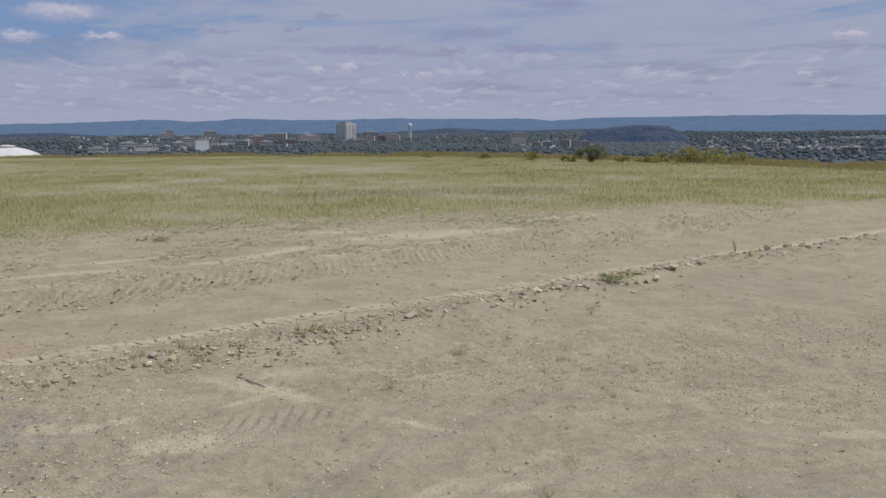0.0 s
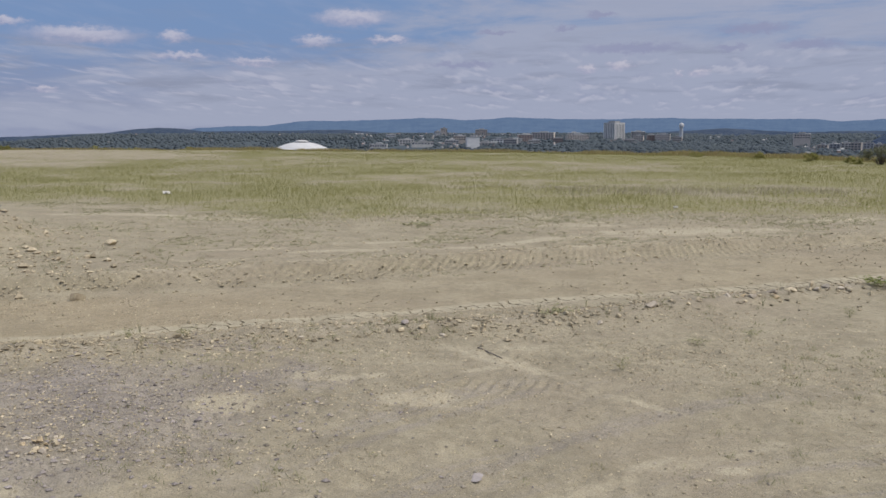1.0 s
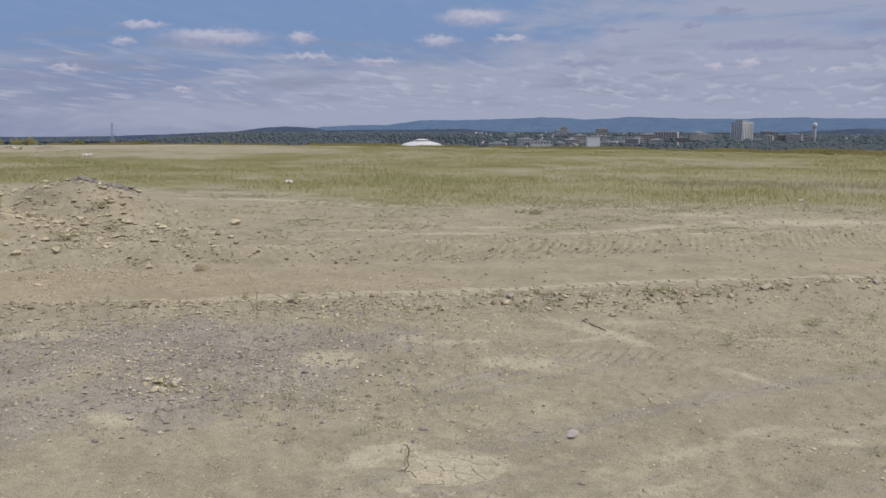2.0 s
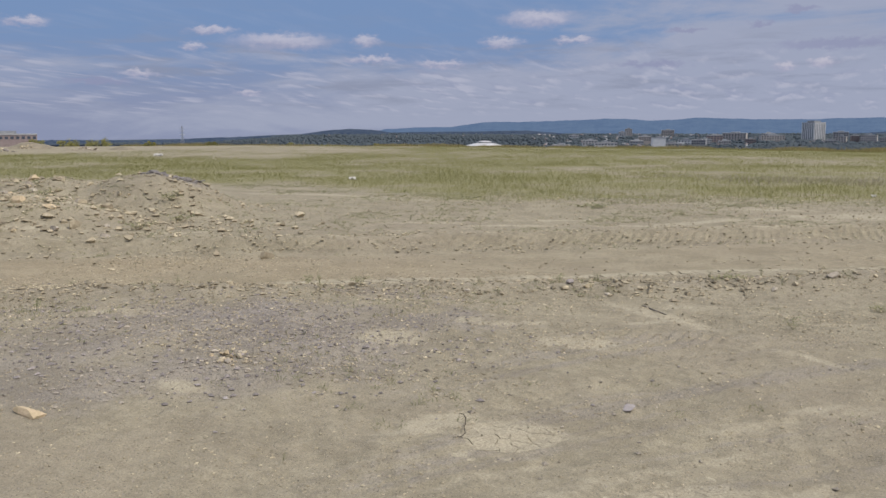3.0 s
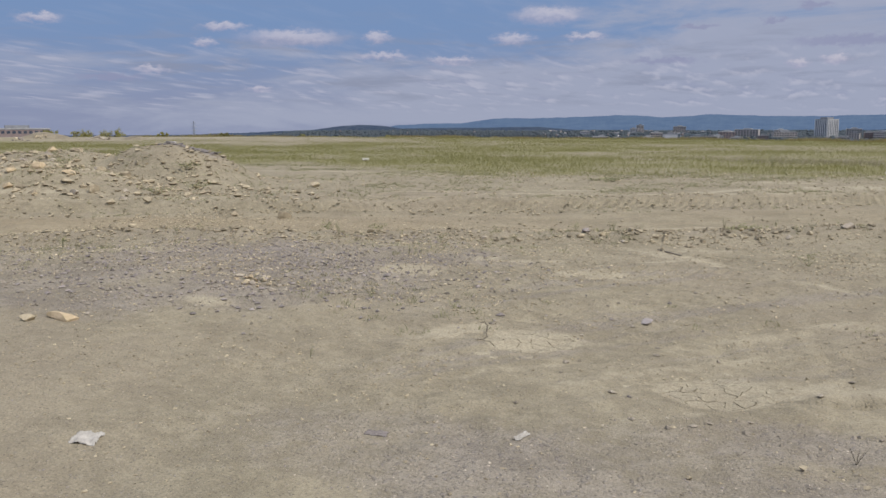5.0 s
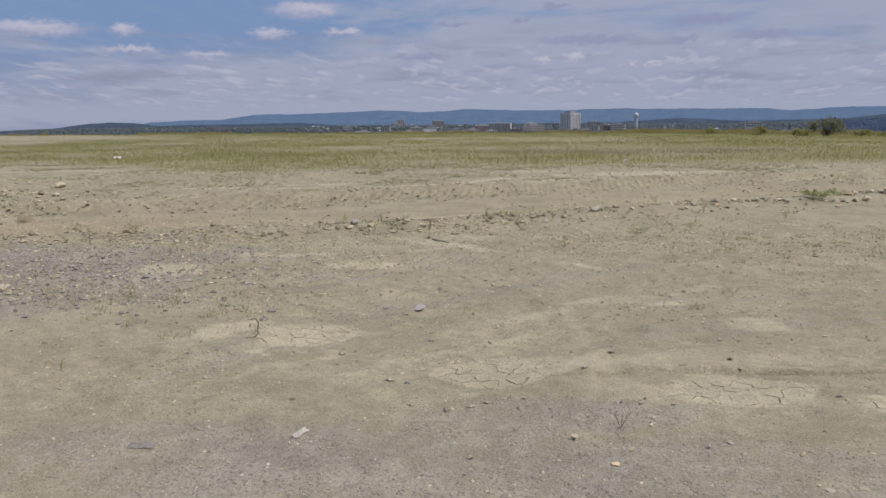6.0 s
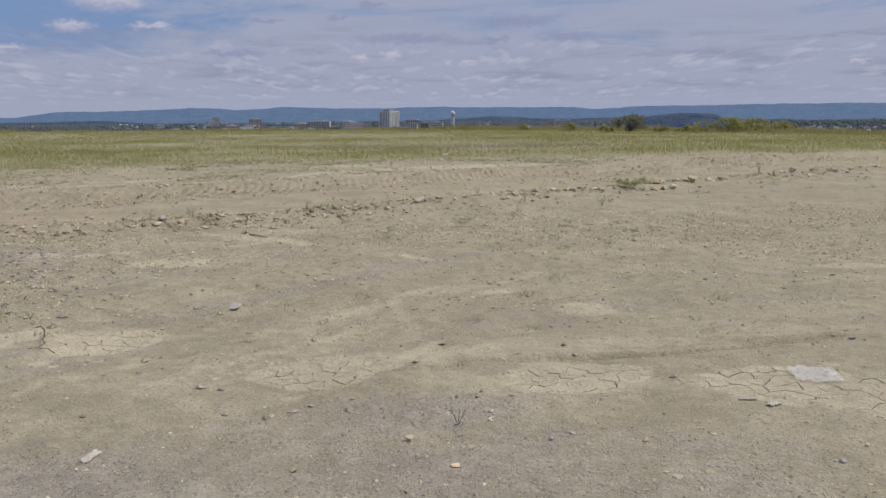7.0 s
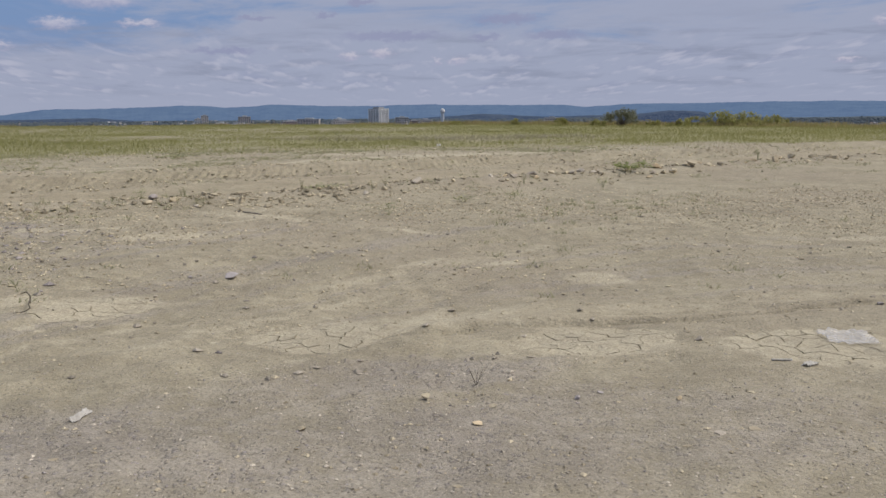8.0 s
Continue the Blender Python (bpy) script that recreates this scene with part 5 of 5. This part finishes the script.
for k in range(46):
    x, y = -5.75 + r.gauss(0, .17), 8.0 + r.gauss(0, .15)
    if k > 36:
        x, y = x + r.uniform(-1.3, .5), y + r.uniform(-.1, .3)
    rock(x, y, r.uniform(.03, .1) * (.6 if k > 36 else 1), r.choice(("orange", "tan", "tan", "grey")), (1, 2, 4, 3)[k % 4], r.uniform(0, 360), "yellow-brown stone of a small pile", "small stone pile", sink=.05, tilt=r.uniform(-25, 25))


def pebbles(name, x, y, size, mat, label, seed, fine=True, lift=0.2):
    """Loose chips in one mesh."""
    g = np.random.default_rng(seed)
    if fine:
        base = np.array([(1, 0, 0), (-1, 0, 0), (0, 1, 0), (0, -1, 0), (0, 0, 1), (0, 0, -1)], float)
        tri = np.array([(0, 2, 4), (2, 1, 4), (1, 3, 4), (3, 0, 4), (2, 0, 5), (1, 2, 5), (3, 1, 5), (0, 3, 5)])
    else:
        base, tri = ico_v, ico_f
    count, corners = len(x), len(base)
    shape = base[None] * (0.35 + 0.35 * g.random((count, corners, 1))) + 0.09 * g.normal(size=(count, corners, 3))
    shape[:, :, :2] *= (0.8 + 0.6 * g.random((count, 1, 2)))
    shape[:, :, 2] *= 0.62
    verts = shape * size[:, None, None] + np.stack([x, y, ground_height(x, y) + lift * size], 1)[:, None]
    faces = (tri[None] + (np.arange(count) * corners)[:, None, None]).reshape(-1, 3)
    return tagged(new(name, sheet_mesh(name, verts.reshape(-1, 3), faces, mat)), label, "gravel", kind="stuff")


def gravel_weight(x, y):
    w = 0.03 + 0 * x
    for spec in GRAVEL:
        w = np.maximum(w, 0.6 * step(1.2, 0.6, ellipse(x, y, spec)))
    return w * (0.7 + 0.5 * rough(x, y, 0.8, 3, 72.0))


def clod_weight(x, y):
    """Clods thrown up by wheels: in the lugged track, on the berm, and thinly all over."""
    u, v = along(x, y)
    vl = LUG_V
    lug = 0.5 + 0.5 * np.sin(2 * math.pi * (u + 0.6 * (v - vl)) / 0.24)
    w = 0.5 * bell((v - vl - 0.1) / 0.8) * (0.25 + lug) + 0.3 * bell((v - berm_v(u)) / 0.6) + 0.1 * step(21, 22.5, v) + 0.05
    w = w + 0.4 * bell(np.hypot((x + 21) / 6, (y - 20.5) / 4)) + 0.12 * bell((v - 23.6) / 0.6)
    return w * (0.45 + 0.9 * np.clip(rough(x, y, 1.4, 3, 73.0) + 0.3, 0, 1))


def strewn(count, seed, weight, size, road=None, area=None):
    """Random places in a stretch of the road's own measure (along, across) or of the plan, thinned by weight."""
    g = np.random.default_rng(seed)
    a, b, c, d = road or area
    p, q = a + (b - a) * g.random(count), c + (d - c) * g.random(count)
    x, y = (p * RX - q * RY, p * RY + q * RX) if road else (p, q)
    keep = g.random(count) < weight(x, y)
    x, y = x[keep], y[keep]
    return x, y, size[0] + (size[1] - size[0]) * g.random(len(x)) ** 2.6


def patchy(size, seed, lo=0.25):
    return lambda x, y: lo + (1 - lo) * step(-0.3, 0.5, rough(x, y, size, 3, seed))


def across(mid, half, spread=1.0):
    return lambda x, y: (1 - .7 * step(5, 16, along(x, y)[0])) * bell((along(x, y)[1] - berm_v(along(x, y)[0]) - mid) / half) * (0.4 + 0.6 * step(-0.3, 0.4, rough(x, y, 1.2, 3, 74.0)))


def on_heap(x, y):
    return bell(np.hypot((x + 21.5) / 6.5, (y - 20.2) / 3.8)) * (0.4 + 0.6 * step(-0.3, 0.4, rough(x, y, 1.5, 3, 75.0)))


def smooth_ground(x, y):
    """1 where wheels pressed the ground flat and few clods lie."""
    return step(-3.2, -1.2, x) * step(12.5, 11.0, y + 0.15 * x)


LUGS, BERM, BEYOND = (-16, 34, 20.0, 22.9), (-10, 32, 12.8, 16.4), (-20, 34, 22, 36)
pebbles("lug_clods", *strewn(26000, 41, clod_weight, (.02, .09), LUGS), CLOD, "dry tan clods in a lugged wheel track", 42)
pebbles("berm_clods", *strewn(24000, 43, across(0.0, .75), (.015, .08), BERM), CLOD, "dry tan clods along the stony berm", 44)
pebbles("berm_stones", *strewn(7500, 45, across(0.05, .55), (.03, .11), BERM), STONE_TAN, "small tan broken stones along the berm", 46)
pebbles("road_clods", *strewn(5000, 49, patchy(2.0, 76.0, .1), (.015, .075), (-16, 30, 15.5, 19.8)), CLOD, "loose crumbs on the beaten road", 50)
pebbles("far_clods", *strewn(12000, 51, patchy(2.5, 77.0, .15), (.02, .08), BEYOND), CLOD, "dry clods on the rough ground beyond the road", 52)
pebbles("far_chips", *strewn(2500, 53, patchy(2.5, 78.0, .15), (.03, .11), BEYOND), STONE_TAN, "pale stone chips on the rough ground beyond the road", 54)
pebbles("heap_clods", *strewn(18000, 55, on_heap, (.03, .11), area=(-34, -12, 13, 27)), CLOD, "dry clods covering the spoil heap", 56)
pebbles("heap_stones", *strewn(7500, 57, on_heap, (.04, .24), area=(-34, -12, 13, 27)), STONE_TAN, "broken tan stones in the spoil heap", 58)
pebbles("asphalt_crumbs", *strewn(8000, 59, lambda x, y: step(1.2, .5, ellipse(x, y, (-19.0, 23.2, 1.0, .5, 50))), (.03, .15), area=(-21, -17, 21.5, 25)), ASPHALT, "grey asphalt crumbs sliding down the spoil heap", 60)
pebbles("lip_clods", *strewn(9000, 69, lambda x, y: step(-.9, 0, x) * step(4.8, 3.4, x) * bell((y - lip_y(x) - .03) / .035), (.006, .02), area=(-1.6, 4.8, 5.4, 7.4)), CLOD, "crumbs along the lip of a wheel rut", 70, True, .15)
pebbles("mid_clods", *strewn(60000, 71, lambda x, y: patchy(1.5, 85.0, .08)(x, y) * (1 - .75 * smooth_ground(x, y)), (.009, .042), area=(-14, 12, 8.0, 17)), CLOD, "crumbs and clods of dry earth", 72, True, .14)
pebbles("mid_chips", *strewn(14000, 73, lambda x, y: patchy(1.5, 86.0, .12)(x, y) * (1 - .6 * smooth_ground(x, y)), (.01, .046), area=(-14, 12, 8.0, 17)), STONE_TAN, "pale chips among the clods", 74, True, .14)
pebbles("near_clods", *strewn(60000, 61, lambda x, y: patchy(1.3, 79.0, .1)(x, y) * (1 - .65 * smooth_ground(x, y)), (.006, .03), area=(-14, 12, 4.2, 16)), CLOD, "crumbs of dry earth on the near ground", 62, True, .12)
pebbles("near_chips", *strewn(24000, 63, patchy(1.0, 80.0, .2), (.005, .03), area=(-9, 9, 2.8, 13)), STONE_TAN, "pale stone grit on the near ground", 64, True, .1)
pebbles("gravel", *strewn(60000, 65, lambda x, y: gravel_weight(x, y) * step(5.0, 6.5, y), (.008, .055), area=(-13, 8, 3, 13)), STONE_GREY, "fine grey crushed stone", 66, True, .14)
pebbles("near_gravel", *strewn(40000, 75, lambda x, y: gravel_weight(x, y) * step(6.5, 5.5, y), (.004, .02), area=(-6, 8, 3, 7)), STONE_GREY, "fine grey crushed stone in front of the silt", 76, True, .12)
pebbles("near_shale", *strewn(14000, 77, lambda x, y: gravel_weight(x, y) * step(6.5, 5.5, y), (.004, .018), area=(-6, 8, 3, 7)), STONE_PURPLE, "fine dark shale crumbs in front of the silt", 78, True, .14)
pebbles("gravel_clods", *strewn(36000, 67, lambda x, y: gravel_weight(x, y) * step(5.6, 7.0, y) * step(1.0, -2.0, x), (.01, .065), area=(-13, 8, 3, 13)), STONE_PURPLE, "dark shale crumbs among the crushed stone", 68, True, .16)


# ---- litter and debris ----
def stick():
    """A weathered straight stick lying on the silt."""
    a, b = Vector((-2.05, 13.59, 0)), Vector((-1.59, 12.93, 0))
    za, zb = height_at(a.x, a.y) + .014, height_at(b.x, b.y) + .014
    bm = bmesh.new()
    pts = [(a.x + (b.x - a.x) * f + .012 * math.sin(9 * f), a.y + (b.y - a.y) * f, za + (zb - za) * f + .02 * f * (1 - f)) for f in (0, .25, .5, .75, 1)]
    add_tube(bm, pts, [.009, .012, .011, .011, .008], 7)
    tagged(part("stick", bm, DARK_WOOD), "dark weathered wooden stick lying on pale silt", "stick")


def crumpled(name, x, y, wide, deep, high, turn, mat, label, category, seed, cut=0.0, curl=0.0):
    """A crumpled sheet of film or paper lying on the ground, with a ragged outline."""
    nx, ny = 22, 14
    gxs, gys = np.meshgrid(np.linspace(-1, 1, nx), np.linspace(-1, 1, ny))
    px, py = gxs.ravel(), gys.ravel()
    rag = 1 + .13 * rough(px * 3 + seed, py * 3, 1.0, 2, seed)
    lx, ly = px * wide / 2 * rag * (1 - cut * (py + 1) * .35), py * deep / 2 * rag
    c, s = math.cos(radians(turn)), math.sin(radians(turn))
    wx_, wy_ = x + lx * c - ly * s, y + lx * s + ly * c
    lift = high * ((1 - np.abs(rough(px + seed, py, .5, 3, seed + 1))) ** 3 + curl * np.clip(py, 0, 1) ** 2)
    top = land(wx_, wy_) + .002 + lift - lift.min()
    low = top - .003
    n = nx * ny
    corner = (np.arange(ny - 1)[:, None] * nx + np.arange(nx - 1)[None]).ravel()
    quads = np.stack([corner, corner + 1, corner + nx + 1, corner + nx], 1)
    rim = list(range(nx)) + [nx * k + nx - 1 for k in range(1, ny)] + [n - 2 - k for k in range(nx - 1)] + [nx * (ny - 2 - k) for k in range(ny - 2)]
    skirt = [(rim[k], rim[k] + n, rim[(k + 1) % len(rim)] + n, rim[(k + 1) % len(rim)]) for k in range(len(rim))]
    faces = np.concatenate([quads, quads[:, ::-1] + n, np.array(skirt)])
    me = sheet_mesh(name, np.concatenate([np.stack([wx_, wy_, top], 1), np.stack([wx_, wy_, low], 1)]), faces, mat, True)
    return tagged(new(name, me), label, category)


stick()
crumpled("plastic_bag", 3.22, 6.3, .34, .36, .03, -12, FILM, "crumpled clear plastic bag on cracked silt", "plastic bag", 3.0, .15)
crumpled("plastic_scrap", 2.62, 5.62, .12, .05, .02, 35, PAPER, "small torn white plastic scrap on cracked silt", "litter", 5.0)
crumpled("plastic_scrap", 2.5, 5.74, .12, .02, .015, -6, PAPER, "thin white torn strip on cracked silt", "litter", 6.0)
crumpled("paper_scrap", -1.45, 4.95, .13, .03, .012, 72, PAPER, "folded pale paper scrap on gravel", "litter", 7.0, curl=1.5)
crumpled("paper_scrap", -3.9, 3.62, .16, .16, .02, 20, PAPER, "torn flat white paper on bare earth", "litter", 8.0)
crumpled("asphalt_scrap", -2.35, 4.6, .15, .07, .008, 5, STONE_PURPLE, "thin dark piece of tar on gravel", "litter", 9.0)
crumpled("plastic_bag", -22.6, 42.2, .34, .3, .17, 0, PLASTIC, "crumpled white plastic bag in the grass", "plastic bag", 11.0)
crumpled("paper_cup", 2.64, 39.0, .18, .16, .12, 0, PLASTIC, "small white scrap at the grass edge", "litter", 12.0)
crumpled("board", 25.2, 40.9, 1.0, .35, .04, 10, PAPER, "pale flat board lying on bare earth", "board", 13.0)
crumpled("plastic_bag", -61.0, 72.0, .9, .5, .3, 0, PLASTIC, "pale crumpled plastic at the grass edge", "plastic bag", 14.0)


def crack_twig():
    """A forked dead root standing out of the cracked silt."""
    z = height_at(-2.6, 7.36)
    bm = bmesh.new()
    add_tube(bm, [(-2.6, 7.36, z), (-2.61, 7.4, z + .05), (-2.66, 7.46, z + .07), (-2.72, 7.5, z + .05)], [.006, .006, .005, .002], 5)
    add_tube(bm, [(-2.6, 7.36, z + .03), (-2.55, 7.2, z + .03), (-2.5, 7.1, z + .02), (-2.51, 7.02, z + .012), (-2.57, 6.97, z + .012)], [.005, .004, .005, .004, .002], 5)
    tagged(part("dead_root", bm, TWIG), "forked dark dead root on cracked silt", "root")


crack_twig()


def asphalt_lumps():
    """Slabs of broken tar on the shoulder of the spoil heap."""
    r = random.Random(4)
    for k, (x, y, s) in enumerate(((-19.7, 23.0, .6), (-19.45, 22.85, .5), (-19.3, 23.15, .45), (-18.65, 23.7, .45), (-18.4, 23.9, .4))):
        ob = tagged(new("asphalt_slab", rock_mesh(90 + k, .35, ASPHALT, "asphalt_slab")), "broken dark asphalt slab on the spoil heap", "asphalt slab", "asphalt slabs")
        ob.matrix_world = pose(x, y, height_at(x, y) + .06, r.uniform(-12, 12), r.uniform(-12, 12), r.uniform(0, 360)) @ Matrix.Diagonal((s * .9, s * .65, s * .5, 1))


asphalt_lumps()


def rubble_heap(x, y, wide, high, count, key, label, seed, name="rubble"):
    r = random.Random(seed)
    for k in range(count):
        px, py = r.gauss(0, wide / 4), r.gauss(0, wide / 5)
        s = r.uniform(.25, .7) * high * .6
        ob = tagged(new(name, ROCKS[key][k % 5]), label, "rubble", label.split(" ")[0] + " rubble heap")
        ob.matrix_world = pose(x + px, y + py, height_at(x + px, y + py) + max(0, high * (.75 - math.hypot(px, py) / wide * 2)) * .5 + s * .12, r.uniform(-40, 40), r.uniform(-40, 40), r.uniform(0, 360)) @ Matrix.Diagonal((s * 1.4, s, s, 1))


def dirt_pile(x, y, wide, deep, high, label, seed):
    """A dumped load of earth with a rough top."""
    n = 26
    gxs, gys = np.meshgrid(np.linspace(-1, 1, n), np.linspace(-1, 1, n))
    px, py = gxs.ravel(), gys.ravel()
    wx_, wy_ = x + px * wide / 2, y + py * deep / 2
    far = np.hypot(px, py)
    up = high * np.clip(1 - far ** 1.3, 0, 1) * (1 + .45 * rough(wx_, wy_, wide / 5, 3, seed))
    base = ground_height(wx_, wy_)
    corner = (np.arange(n - 1)[:, None] * n + np.arange(n - 1)[None]).ravel()
    me = sheet_mesh("earth_mound", np.stack([wx_, wy_, base - .12 + up * 1.1], 1), np.stack([corner, corner + 1, corner + n + 1, corner + n], 1), SPOIL, True)
    return tagged(new("earth_mound", me), label, "earth mound")


dirt_pile(-99, 91, 11.0, 5.0, .95, "dumped pile of tan earth and rock", 91.0)
dirt_pile(-83.3, 91.5, 5.5, 3.0, .55, "low dumped pile of tan earth", 92.0)
rubble_heap(-86.5, 88, 3.4, 1.3, 26, "grey", "grey broken concrete in a heap", 5)
rubble_heap(-98, 90, 5.0, 1.2, 24, "tan", "tan broken rock in a far heap", 7)
rubble_heap(-88, 77, 3.0, .9, 14, "purple", "dark broken tar in a heap", 8)


# ---- plates of cracked silt ----
def cut(poly, p, n):
    """The part of a convex polygon on the side of p away from n."""
    out = []
    for a, b in zip(poly, poly[1:] + poly[:1]):
        da, db = (a[0] - p[0]) * n[0] + (a[1] - p[1]) * n[1], (b[0] - p[0]) * n[0] + (b[1] - p[1]) * n[1]
        if da <= 0:
            out.append(a)
        if da * db < 0:
            f = da / (da - db)
            out.append((a[0] + (b[0] - a[0]) * f, a[1] + (b[1] - a[1]) * f))
    return out


def plates(seeds, pitch, gap_lo, gap_hi, rnd_seed, mat, power):
    r = random.Random(rnd_seed)
    gaps = {}
    for i, (x, y) in enumerate(seeds):
        poly = [(x - pitch, y - pitch), (x + pitch, y - pitch), (x + pitch, y + pitch), (x - pitch, y + pitch)]
        for j, (a, b) in enumerate(seeds):
            d = math.hypot(a - x, b - y)
            if i == j or d > 2.4 * pitch or not poly:
                continue
            gap = gaps.setdefault((min(i, j), max(i, j)), gap_lo + (gap_hi - gap_lo) * r.random() ** power)
            n = ((a - x) / d, (b - y) / d)
            poly = cut(poly, (x + n[0] * (d / 2 - gap / 2), y + n[1] * (d / 2 - gap / 2)), n)
        if len(poly) < 3:
            continue
        fine = [(a[0] + (b[0] - a[0]) * f, a[1] + (b[1] - a[1]) * f) for a, b in zip(poly, poly[1:] + poly[:1]) for f in (0, .33, .67)]
        px, py = np.array([p[0] for p in fine]), np.array([p[1] for p in fine])
        px, py = px + .16 * pitch * rough(px, py, .6 * pitch, 2, 81.0), py + .16 * pitch * rough(px, py, .6 * pitch, 2, 82.0)
        if float(crack_mask(px, py).max()) < 0.2:
            continue
        if x < 5 and y < 8.5 and np.abs(py - lip_y(px) - .03).min() < .08 and px.min() > .3:
            continue
        pz = land(px, py) - 0.004 + 0.004 * (r.random() - .5)
        mid = land(np.array([x]), np.array([y]))[0] - 0.008
        bm = bmesh.new()
        top = [bm.verts.new((a - x, b - y, c - mid)) for a, b, c in zip(px, py, pz)]
        low = [bm.verts.new((a - x, b - y, c - mid - .05)) for a, b, c in zip(px, py, pz)]
        hub = bm.verts.new((0, 0, 0))
        for k in range(len(top)):
            k2 = (k + 1) % len(top)
            bm.faces.new((top[k], top[k2], hub))
            bm.faces.new((low[k], low[k2], top[k2], top[k]))
        part("mud_plate", bm, mat, ground).location = (x, y, mid)


r = random.Random(21)
seeds = []
for cx, cy, a, b, turn in CRACKED:
    for i in range(-11, 12):
        for j in range(-8, 9):
            x, y = cx + (i + .5 * (j % 2)) * .135 + r.uniform(-.045, .045), cy + j * .125 + r.uniform(-.04, .04)
            if ellipse(x, y, (cx, cy, a, b, turn)) < 1.25 and all(math.hypot(x - p, y - q) > .085 for p, q in seeds):
                seeds.append((x, y))
plates(seeds, .2, .002, .012, 22, SILT, 1.9)
seeds = []
for i in range(88):
    for j in range(-1, 2):
        u = -1.0 + i * .27 + r.uniform(-.07, .07)
        v = 16.1 + .012 * u + j * .24 + r.uniform(-.06, .06)
        seeds.append((u * RX - v * RY, u * RY + v * RX))
plates(seeds, .34, .012, .05, 23, ROAD_SILT, 1.2)
